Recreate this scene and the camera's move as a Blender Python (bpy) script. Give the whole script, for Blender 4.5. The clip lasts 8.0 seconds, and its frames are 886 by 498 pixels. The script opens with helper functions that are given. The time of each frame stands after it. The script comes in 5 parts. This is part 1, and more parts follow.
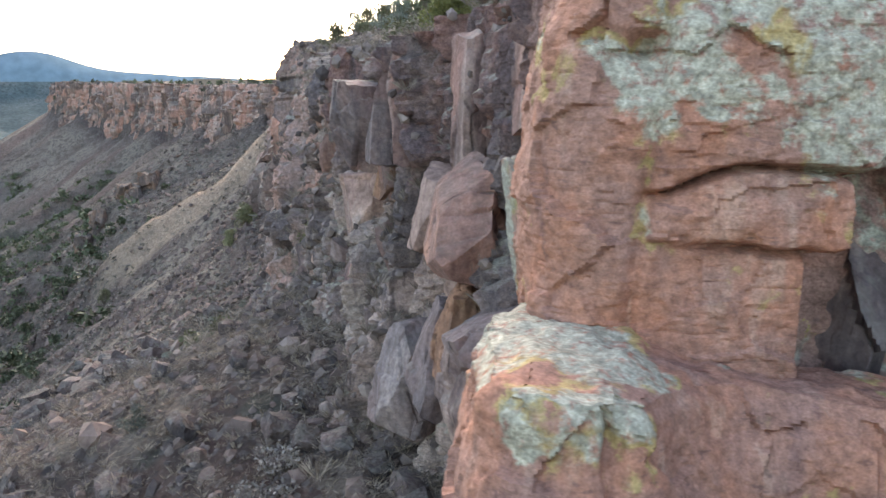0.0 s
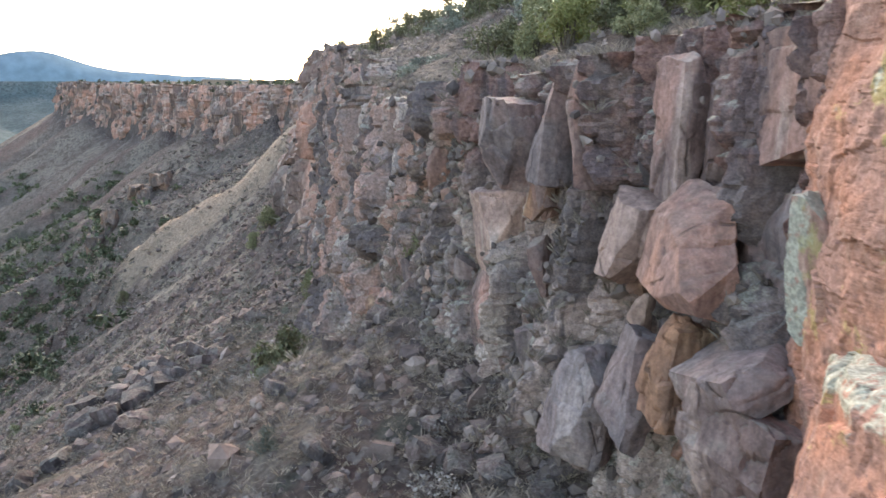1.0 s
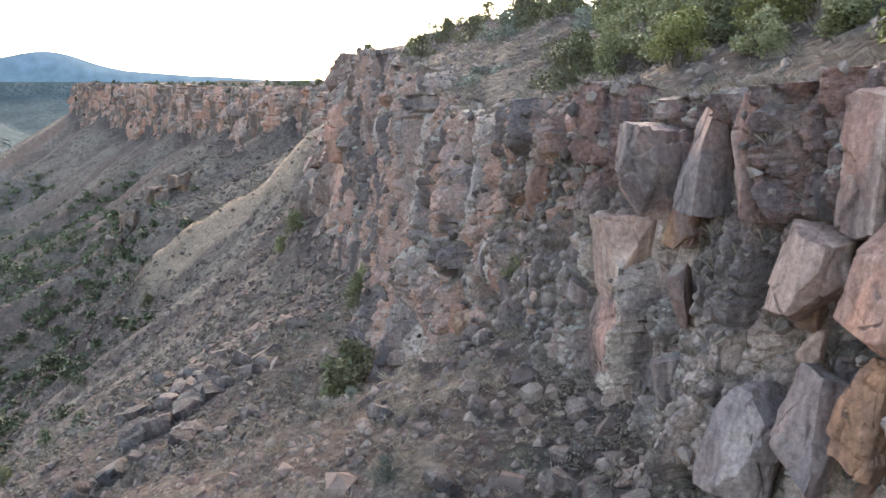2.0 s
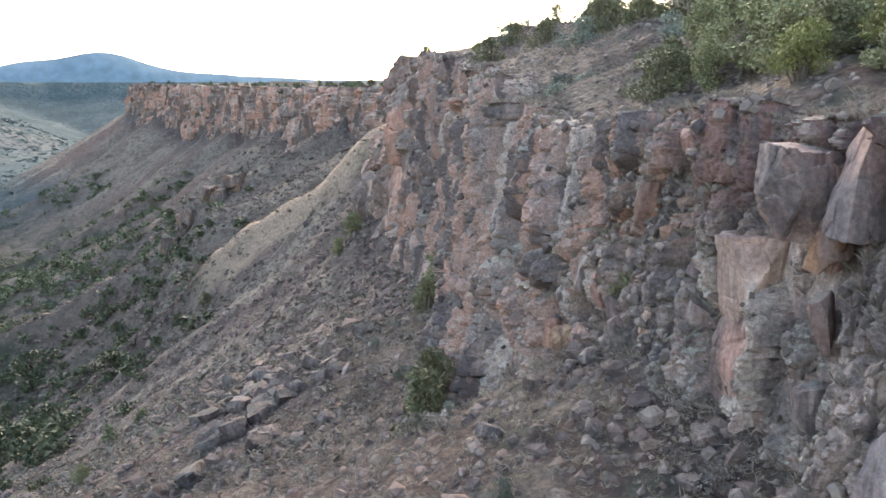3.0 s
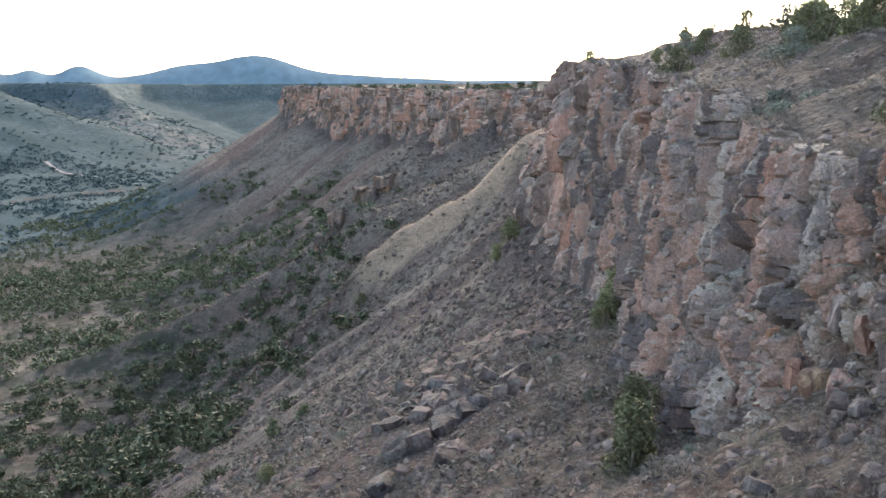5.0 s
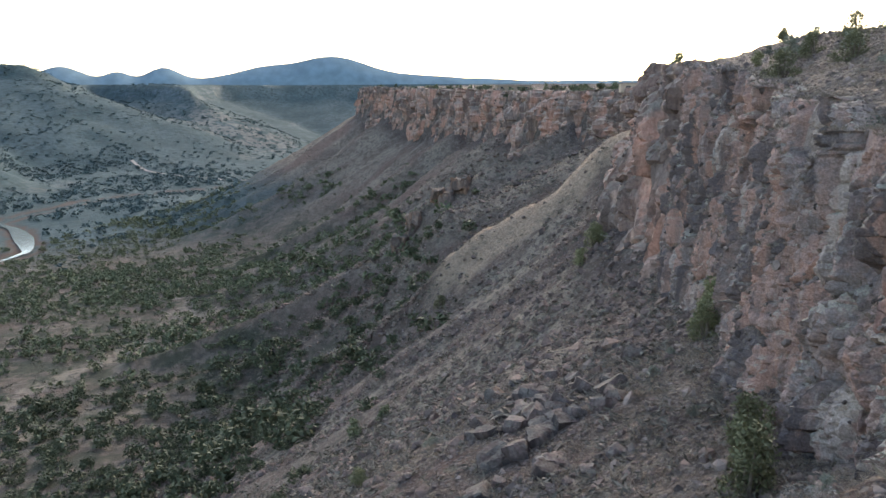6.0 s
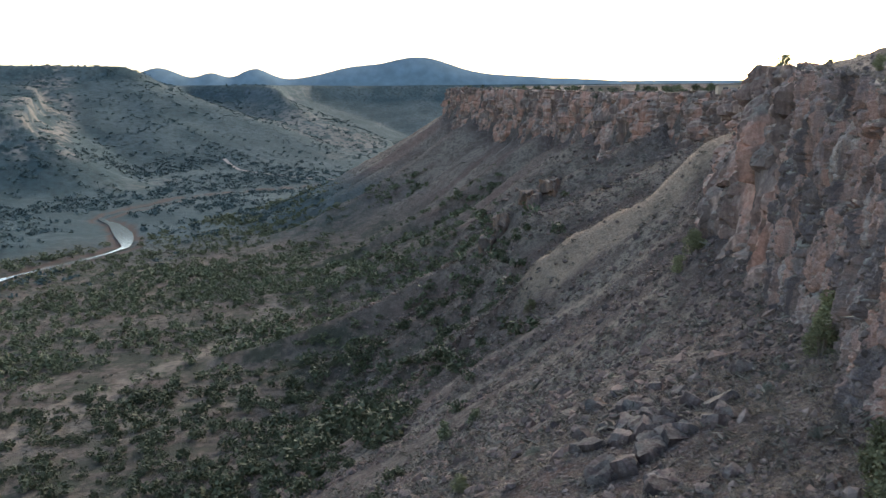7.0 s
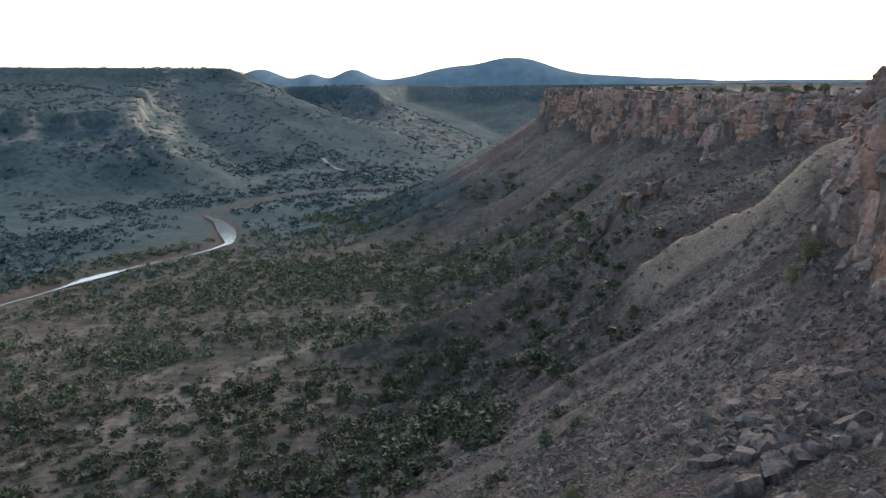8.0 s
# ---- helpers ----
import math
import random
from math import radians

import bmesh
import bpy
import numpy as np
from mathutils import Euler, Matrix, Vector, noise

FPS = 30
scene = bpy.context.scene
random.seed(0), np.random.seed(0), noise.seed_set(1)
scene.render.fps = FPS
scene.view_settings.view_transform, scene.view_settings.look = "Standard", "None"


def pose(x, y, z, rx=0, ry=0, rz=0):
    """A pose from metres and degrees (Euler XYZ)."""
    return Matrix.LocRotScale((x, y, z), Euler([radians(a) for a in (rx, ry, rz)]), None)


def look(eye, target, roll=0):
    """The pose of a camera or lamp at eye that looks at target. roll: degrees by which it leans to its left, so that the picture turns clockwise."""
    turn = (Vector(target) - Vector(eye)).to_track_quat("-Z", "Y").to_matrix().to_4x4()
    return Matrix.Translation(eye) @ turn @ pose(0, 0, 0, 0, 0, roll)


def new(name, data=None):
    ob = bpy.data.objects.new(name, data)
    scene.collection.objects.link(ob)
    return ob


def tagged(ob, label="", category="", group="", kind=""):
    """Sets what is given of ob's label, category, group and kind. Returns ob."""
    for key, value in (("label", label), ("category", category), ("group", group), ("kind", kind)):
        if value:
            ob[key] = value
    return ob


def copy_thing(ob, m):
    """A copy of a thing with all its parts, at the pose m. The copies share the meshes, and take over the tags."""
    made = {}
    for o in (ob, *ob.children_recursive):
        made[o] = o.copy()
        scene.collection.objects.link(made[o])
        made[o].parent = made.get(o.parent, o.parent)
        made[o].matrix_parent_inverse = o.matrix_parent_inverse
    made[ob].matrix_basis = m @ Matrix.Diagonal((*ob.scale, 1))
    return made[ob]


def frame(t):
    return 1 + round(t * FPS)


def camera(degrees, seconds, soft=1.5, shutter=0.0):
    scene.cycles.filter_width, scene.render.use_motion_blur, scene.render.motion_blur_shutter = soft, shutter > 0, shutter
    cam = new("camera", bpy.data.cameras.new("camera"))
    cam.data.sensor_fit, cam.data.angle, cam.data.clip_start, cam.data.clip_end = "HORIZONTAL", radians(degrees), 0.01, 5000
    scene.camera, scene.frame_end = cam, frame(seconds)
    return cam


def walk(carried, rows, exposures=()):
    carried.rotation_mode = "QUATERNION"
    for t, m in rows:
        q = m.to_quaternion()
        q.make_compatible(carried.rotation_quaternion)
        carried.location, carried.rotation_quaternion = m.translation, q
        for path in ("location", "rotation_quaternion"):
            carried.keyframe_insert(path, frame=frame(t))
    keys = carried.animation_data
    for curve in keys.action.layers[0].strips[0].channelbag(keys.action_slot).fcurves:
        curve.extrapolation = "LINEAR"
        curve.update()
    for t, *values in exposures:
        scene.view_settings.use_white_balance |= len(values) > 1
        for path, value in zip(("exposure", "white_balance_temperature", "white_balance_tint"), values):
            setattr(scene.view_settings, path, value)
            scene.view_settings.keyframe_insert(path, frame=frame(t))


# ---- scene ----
cam = camera(54.44, 8.0, 1.5, 0.2)
PATH = [  # seconds, x, y, z, yaw, pitch, roll
    (0.0, 0.0, 0.0, 100.0, 0.0, -9.7, 0.0),
    (0.5, -1.818, 0.26, 100.119, 0.073, -9.694, -0.045),
    (1.0, -3.884, 0.621, 100.435, 0.145, -9.67, -0.138),
    (1.5, -5.689, 0.935, 100.784, 0.211, -9.689, -0.1),
    (3.0, -9.219, 1.61, 101.558, 3.84, -9.725, -0.0),
    (3.5, -10.227, 1.688, 101.809, 6.131, -9.712, -0.011),
    (4.0, -11.22, 1.783, 102.091, 8.399, -9.718, 0.014),
    (4.5, -12.233, 1.9, 102.358, 10.664, -9.718, 0.045),
    (6.0, -15.327, 2.073, 103.08, 17.762, -9.685, 0.123),
    (6.5, -16.371, 1.952, 103.388, 20.398, -9.677, 0.098),
    (7.0, -17.368, 1.812, 103.647, 23.309, -9.667, 0.106),
    (7.5, -18.367, 1.652, 103.906, 26.395, -9.657, 0.117),
    (8.0, -19.36, 1.43, 104.086, 29.517, -9.644, 0.153),
]
EXPOSURES = [(0.0, 2.52, 7250, 12), (1.5, 2.7, 7300, 12), (3.0, 2.7, 7200, 11), (4.5, 2.5, 7100, 10), (6.0, 2.0, 6900, 9), (8.0, 1.42, 6700, 8)]
walk(cam, [(t, pose(x, y, z, 90 + pitch, roll, yaw)) for t, x, y, z, yaw, pitch, roll in PATH], EXPOSURES)

# ---- light: the sun is down behind the mesa, a bright hazy evening sky does the lighting ----
world = bpy.data.worlds.new("sky")
scene.world = world
world.use_nodes = True
wn, wl = world.node_tree.nodes, world.node_tree.links
sky = wn.new("ShaderNodeTexSky")
sky.sky_type, sky.sun_disc = "NISHITA", False
sky.sun_elevation, sky.sun_rotation = radians(30), radians(6)
sky.air_density, sky.dust_density, sky.ozone_density = 1.0, 2.0, 1.0
wl.new(sky.outputs["Color"], wn["Background"].inputs["Color"])
wn["Background"].inputs["Strength"].default_value = 0.15

sun_data = bpy.data.lights.new("sun", "SUN")
sun_data.energy, sun_data.angle, sun_data.color = 0.5, radians(40), (1.0, 0.9, 0.8)
sun = new("sun", sun_data)
sun.matrix_basis = look((0, 0, 300), (6, -60, 265))

# ---- noise and terrain functions ----
def hash01(ix, iy, iz, k=0):
    h = (ix.astype(np.int64) * 374761393 + iy.astype(np.int64) * 668265263 + iz.astype(np.int64) * 2147483647 + k * 1274126177) & 0x7FFFFFFF
    h = ((h ^ (h >> 13)) * 1274126177) & 0x7FFFFFFF
    h = ((h ^ (h >> 16)) * 668265263) & 0x7FFFFFFF
    return ((h ^ (h >> 15)) & 0xFFFFFF) / float(0xFFFFFF)


def vnoise(p, k=0):
    """Smooth value noise at points p (n, 3), from -1 to 1."""
    i = np.floor(p)
    f = p - i
    u = f * f * (3 - 2 * f)
    i = i.astype(np.int64)
    out = np.zeros(len(p))
    for dx in (0, 1):
        for dy in (0, 1):
            for dz in (0, 1):
                w = (u[:, 0] if dx else 1 - u[:, 0]) * (u[:, 1] if dy else 1 - u[:, 1]) * (u[:, 2] if dz else 1 - u[:, 2])
                out += w * hash01(i[:, 0] + dx, i[:, 1] + dy, i[:, 2] + dz, k)
    return 2 * out - 1


def fbm(p, octaves=4, k=0, gain=0.5):
    out, a = np.zeros(len(p)), 1.0
    for o in range(octaves):
        out += a * vnoise(p * 2.03 ** o + 17.3 * o, k + o)
        a *= gain
    return out


def cells(p, k=0, jitter=0.85):
    """Cellular noise: a random number for the cell of each point, how far it is from the cell's border, and a tilted facet in it."""
    i = np.floor(p).astype(np.int64)
    f1, f2, cid, tilt = np.full(len(p), 9.0), np.full(len(p), 9.0), np.zeros(len(p)), np.zeros(len(p))
    for dx in (-1, 0, 1):
        for dy in (-1, 0, 1):
            for dz in (-1, 0, 1):
                j = i + np.array((dx, dy, dz))
                q = j + 0.5 + jitter * (np.stack([hash01(j[:, 0], j[:, 1], j[:, 2], k + a) for a in (1, 2, 3)], 1) - 0.5)
                d = np.linalg.norm(q - p, axis=1)
                near = d < f1
                f2 = np.where(near, f1, np.minimum(f2, d))
                cid = np.where(near, hash01(j[:, 0], j[:, 1], j[:, 2], k + 4), cid)
                g = np.stack([hash01(j[:, 0], j[:, 1], j[:, 2], k + a) for a in (5, 6, 7)], 1) - 0.5
                tilt = np.where(near, ((p - q) * g).sum(1), tilt)
                f1 = np.minimum(f1, d)
    return cid, f2 - f1, tilt


def smoothstep(a, b, x):
    t = np.clip((x - a) / (b - a), 0, 1)
    return t * t * (3 - 2 * t)


def smin(a, b, k):
    h = np.clip(0.5 + 0.5 * (b - a) / k, 0, 1)
    return b * (1 - h) + a * h - k * h * (1 - h)


def curve_through(points, step):
    """A smooth line through control points; columns past the first two ride along."""
    P = np.array(points, float)
    P = np.vstack([2 * P[0] - P[1], P, 2 * P[-1] - P[-2]])
    out = []
    for i in range(1, len(P) - 2):
        n = max(2, int(np.linalg.norm(P[i + 1, :2] - P[i, :2]) / step))
        for j in range(n):
            t = j / n
            a, b, c, d = P[i - 1], P[i], P[i + 1], P[i + 2]
            cr = 0.5 * (2 * b + (c - a) * t + (2 * a - 5 * b + 4 * c - d) * t * t + (3 * b - a - 3 * c + d) * t ** 3)
            cr = 0.6 * cr + 0.4 * (b + (c - b) * t)
            out.append(cr)
    out.append(P[-2])
    return np.array(out)


def along(line, x, y):
    """Signed distance from a line (plus: on its left, outside) and the line's columns at the nearest place."""
    A, B = line[:-1], line[1:]
    D = B[:, :2] - A[:, :2]
    L2 = (D ** 2).sum(1)
    N = np.stack([-D[:, 1], D[:, 0]], 1) / np.sqrt(L2)[:, None]
    NV = np.vstack([N[:1], N[:-1] + N[1:], N[-1:]])
    out, cols = np.zeros(len(x)), np.zeros((len(x), line.shape[1]))

    def nearest(px, py, segs):
        ex, ey = px[:, None] - A[segs, 0], py[:, None] - A[segs, 1]
        t = np.clip((ex * D[segs, 0] + ey * D[segs, 1]) / L2[segs], 0, 1)
        ex, ey = ex - t * D[segs, 0], ey - t * D[segs, 1]
        return ex, ey, t, ex * ex + ey * ey

    every = np.arange(len(A))
    by_x = np.argsort(x, kind="stable")
    for strip in np.array_split(by_x, max(1, int(math.sqrt(len(x) / 300)))):
        strip = strip[np.argsort(y[strip], kind="stable")]
        for tile in np.array_split(strip, max(1, len(strip) // 300)):
            if len(tile) == 0:
                continue
            tx, ty = x[tile], y[tile]
            cx, cy = (tx.min() + tx.max()) / 2, (ty.min() + ty.max()) / 2
            reach = math.hypot(tx.max() - cx, ty.max() - cy)
            near = np.sqrt(nearest(np.array([cx]), np.array([cy]), every)[3][0])
            segs = every[near <= near.min() + 2 * reach + 1e-6]
            ex, ey, t, d2 = nearest(tx, ty, segs)
            k = np.argmin(d2, axis=1)
            row = np.arange(len(tile))
            g, t, ex, ey = segs[k], t[row, k], ex[row, k], ey[row, k]
            cols[tile] = A[g] + t[:, None] * (B[g] - A[g])
            nn = NV[g] + t[:, None] * (NV[g + 1] - NV[g])
            out[tile] = np.where(ex * nn[:, 0] + ey * nn[:, 1] >= 0, 1, -1) * np.sqrt(d2[row, k])
    return out, cols


# The mesa's rim beside which the camera flies: x, y, height of the lip, height of the cliff's foot (the last column is spare).
RIM = curve_through([
    (90, -160, 104, 84, 0), (24, -40, 103, 86, 0), (14, -2, 102.5, 88, 0), (9.5, 6.0, 102.2, 89, 0), (6.6, 10.0, 102.2, 89, 0),
    (4.6, 11.0, 102.2, 89, 0), (3.0, 10.8, 102.2, 89, 0), (2.0, 11.6, 102.0, 89.5, 0), (1.55, 13.4, 101.8, 90, 0), (1.0, 17.0, 101.6, 91, 0), (-0.8, 20.0, 101.3, 91.5, 0),
    (-2.4, 25.0, 101.4, 92.5, 0), (-4.4, 29.5, 101.5, 93.0, 0), (-6.2, 33.5, 100.8, 91.8, 0), (-8.2, 40.0, 100.2, 87.2, 0),
    (-8.6, 45.0, 100.8, 85.4, 0), (-9.9, 50.0, 101.4, 84.6, 0), (-10.4, 58.0, 102.2, 84.2, 0), (-12.6, 66.0, 103.2, 84.0, 0), (-13.6, 76.0, 104.6, 83.0, 0), (-15.2, 91.0, 106.0, 81.8, 0), (-17.4, 98.0, 106.2, 80.8, 0), (-18.8, 105.0, 106.6, 80, 0),
    (-20.0, 114.0, 107.2, 79.6, 0)], 1.9)
RIM2 = curve_through([
    (-20.0, 114.0, 107.2, 79.6, 0), (-23.5, 133.0, 108.4, 78, 0), (-33.0, 157.0, 108.5, 78, 0),
    (-36, 174, 107, 80, 0), (-32.5, 190, 107, 91, 0), (-31.5, 203, 107, 98, 0), (-32, 216, 107, 96, 0), (-34, 240, 107, 91, 0), (-42, 280, 107, 92, 0), (-60, 335, 107.5, 88, 0),
    (-94, 400, 108, 84, 0), (-128, 466, 108.8, 80, 0), (-180, 560, 111, 77, 0), (-266, 670, 114, 78, 0), (-349, 772, 116, 84, 0),
    (-354, 812, 117, 89, 0), (-270, 900, 118, 90, 0), (-100, 1100, 120, 90, 0), (300, 1500, 125, 95, 0)], 14.0)
RIM = np.vstack([RIM[:-1], RIM2])
RIM[:, 2] += 0.75 * fbm(np.stack([RIM[:, 0] / 5, RIM[:, 1] / 5, RIM[:, 1] * 0], 1), 3, 350) * smoothstep(19, 27, RIM[:, 1])
# Rims across the river: x, y, lip, foot, fall.
SPUR_RIM = curve_through([(-1500, 1350, 140, 110, 0.5), (-1200, 1060, 112, 90, 0.55), (-985, 850, 88, 66, 0.58), (-952, 833, 85, 64, 0.58), (-985, 812, 90, 68, 0.5), (-1034, 781, 96, 72, 0.42), (-1103, 719, 97, 72, 0.40), (-1400, 500, 104, 82, 0.38)], 30)
WEST_RIM = curve_through([(-2600, 3600, 150, 125, 0.36), (-1650, 2000, 150, 125, 0.36), (-1376, 1610, 146, 125, 0.34), (-1332, 1443, 178, 152, 0.30), (-1553, 1285, 181, 152, 0.30), (-1682, 1113, 179, 150, 0.30), (-2300, 500, 180, 150, 0.3)], 60)
NORTH_RIM = curve_through([(400, 3500, 170, 120, 0.32), (-700, 2860, 164, 118, 0.30), (-1154, 2670, 161, 116, 0.30), (-1340, 2580, 159, 115, 0.30), (-1490, 2400, 158, 112, 0.30), (-1330, 1960, 148, 108, 0.34), (-1150, 1750, 138, 98, 0.40),
                           (-1124, 1728, 134, 96, 0.40), (-1200, 1735, 140, 100, 0.36), (-1400, 1840, 148, 112, 0.32), (-1635, 1910, 151, 115, 0.30), (-2300, 2300, 160, 118, 0.30)], 50)
RIVER = curve_through([(-440, 60), (-478, 210), (-492, 304), (-500, 344), (-511, 378), (-520, 440), (-521, 485), (-534, 540), (-596, 602), (-646, 643), (-688, 668), (-714, 745), (-735, 873), (-712, 950), (-660, 1080), (-640, 1300)], 20)


def rim_height(line, x, y, rise=0.05, width=6.0):
    d, c = along(line, x, y)
    top = c[:, 2] + np.minimum(rise * np.maximum(-d, 0), 6)
    face = smoothstep(0, 1, -d / width) * (top - c[:, 3]) + c[:, 3]
    return np.where(d > 0, c[:, 3] - c[:, 4] * d, face), d


def floor_height(x, y):
    d, _ = along(RIVER, x, y)
    a = np.abs(d)
    z = -13 + 0.05 * np.clip(a - 18, 0, 260)
    z = np.where(a < 18, -13 - 1.6 * (1 - (a / 18) ** 2), z)
    return z + 1.2 * fbm(np.stack([x / 60, y / 60, x * 0], 1), 3, 5) * smoothstep(20, 80, a), d


def lean(y):
    """How far the cliff's lip stands back from its foot, along the rim."""
    return np.interp(y, (0, 26, 31, 38, 44, 52, 60, 75, 92, 103, 112, 119, 135, 157, 175, 190, 205, 240, 330, 800), (0.3, 0.3, 2.2, 2.8, 1.8, 1.2, 1.6, 1.9, 2.2, 2.6, 3.0, 2.0, 4.5, 8.0, 9.0, 6.0, 4.0, 5.0, 6.0, 6.0))


def crest(d):
    """The y of the grassy ridge's crest, d metres below the rim."""
    return 203 + 9 * smoothstep(46, 60, d)


# How far the talus lies below the cliff's foot: a row for each place along the rim (its y), a column for each distance out from it.
REACH = (8, 20, 40, 60, 85, 120, 170)
TALUS = {
    50: (3.5, 9.0, 20, 31, 45, 62, 82), 70: (3.6, 8.2, 19, 31, 46, 64, 83), 90: (3.2, 8.5, 20.5, 33, 48, 66, 84),
    157: (8.0, 18.7, 33, 47, 61, 75, 86), 174: (7.0, 18.0, 31.5, 47, 62, 76, 87), 185: (10, 17.5, 31, 48, 66, 82, 95),
    203: (8.5, 21.5, 33, 47, 71, 92, 105), 220: (9.0, 25.0, 41, 53, 76, 92, 104), 245: (6.0, 18, 36, 53, 70.5, 92, 102),
    286: (5.0, 14, 28, 42, 60, 84, 102), 335: (3.5, 8.5, 17, 22.5, 58, 75, 96), 376: (5.0, 11, 22, 34, 56, 74, 94),
    490: (5.0, 12, 27, 43.5, 58, 74, 88), 770: (4.5, 12.5, 26, 39, 54, 72, 97)}


def talus_drop(station, d):
    """Drop of the talus below the cliff's foot, blended between the rows of TALUS."""
    at = np.array(list(TALUS))
    table = np.array([np.interp(d, (0, *REACH, 400), (0, *row, row[-1] + 95)) for row in TALUS.values()])
    k = np.clip(np.searchsorted(at, station) - 1, 0, len(at) - 2)
    t = np.clip((station - at[k]) / (at[k + 1] - at[k]), 0, 1)
    t = 0.5 * t + 0.5 * t * t * (3 - 2 * t)
    n = np.arange(len(d))
    return table[k, n] * (1 - t) + table[k + 1, n] * t


def ground_height(x, y):
    """Height of the ground, with the near cliff drawn back behind the rock face built over it."""
    n = len(x)
    p = np.stack([x, y, np.zeros(n)], 1)
    d, c = along(RIM, x, y)
    far = smoothstep(60, 260, y)
    top, foot = c[:, 2], c[:, 3]
    shelf = np.maximum(-d - 2.0 - lean(c[:, 1]), 0)
    mesa = top + (np.minimum(0.34 * shelf, 2.7) + np.minimum(0.10 * shelf, 5.5)) * (1 - smoothstep(105, 160, y)) + np.minimum(0.012 * shelf, 1.0) * smoothstep(105, 160, y) + 0.25 * fbm(p / 5, 3, 3) * smoothstep(0.5, 4, shelf)
    width = 1.4 + lean(c[:, 1])
    t = np.clip((d + 0.6 + width) / width, 0, 1)
    cliff = mesa + (foot - mesa) * t
    gully = fbm(np.stack([c[:, 0] / 22 + d / 160, c[:, 1] / 22, d / 90], 1), 4, 11)
    gully = 0.6 * gully + 0.25 * fbm(p / 9, 3, 14) + 0.6 * (0.5 - np.abs(fbm(np.stack([c[:, 0] / 55, c[:, 1] / 55, d / 220], 1), 2, 31)))
    cy = c[:, 1]
    foot = foot + 9 * far * fbm(np.stack([c[:, 0] / 26, cy / 26, cy * 0], 1), 3, 17)
    carve = 9 * smoothstep(4, 28, d) * np.exp(-((cy - 240) / 15) ** 2) * (1 - smoothstep(48, 85, d)) + 4 * smoothstep(10, 60, d) * np.exp(-((cy - 410) / 16) ** 2)
    carve = carve - 5.0 * smoothstep(1, 10, d) * np.exp(-(np.abs(y - crest(d)) / 7) ** 1.4) * (1 - smoothstep(44, 62, d)) - 3.5 * smoothstep(5, 20, d) * np.exp(-((cy - 338) / 7) ** 2) * (1 - smoothstep(32, 50, d))
    slope = foot - carve + 0.4 - talus_drop(cy, d) + gully * np.clip(d / 14, 0, 1) * (1.1 + 3.0 * smoothstep(15, 90, d) * (0.4 + 0.6 * far))
    a = np.where(d > -0.6, slope, cliff)
    low, dr = floor_height(x, y)
    spur, _ = rim_height(SPUR_RIM, x, y)
    west, _ = rim_height(WEST_RIM, x, y, 0.0, 34.0)
    north, _ = rim_height(NORTH_RIM, x, y, 0.0, 40.0)
    across = np.maximum(np.maximum(spur, west), north)
    gl = fbm(p / 90, 4, 21)
    across = across + gl * 8 * smoothstep(30, 0, across - 120) * smoothstep(0, 60, across) * smoothstep(0, 400, -x - 400)
    z = -smin(-across, -low, 14)
    z = np.where(d > -0.6, -smin(-a, -z, 6 + 8 * smoothstep(40, 200, d)), np.maximum(a, z))
    rough = fbm(p / 2.2, 3, 41) * 0.22 + fbm(p / 0.7, 2, 45) * 0.07
    z = z + rough * smoothstep(0.2, 3, np.abs(d)) * smoothstep(0, 14, np.abs(dr) - 12)
    return z, d, c, dr


def mesh_of(name, verts, faces, material, smooth=True):
    me = bpy.data.meshes.new(name)
    me.from_pydata(verts.tolist() if hasattr(verts, "tolist") else verts, [], faces.tolist() if hasattr(faces, "tolist") else faces)
    me.materials.append(material)
    if smooth:
        me.polygons.foreach_set("use_smooth", np.ones(len(me.polygons), bool))
    me.update()
    return me


def grid_faces(rows, cols, wrap=False):
    i, j = np.meshgrid(np.arange(rows - 1), np.arange(cols if wrap else cols - 1), indexing="ij")
    j2 = (j + 1) % cols
    return np.stack([i * cols + j, i * cols + j2, (i + 1) * cols + j2, (i + 1) * cols + j], -1).reshape(-1, 4)


def mask(me, name, values):
    me.attributes.new(name, "FLOAT", "POINT").data.foreach_set("value", np.asarray(values, np.float32))

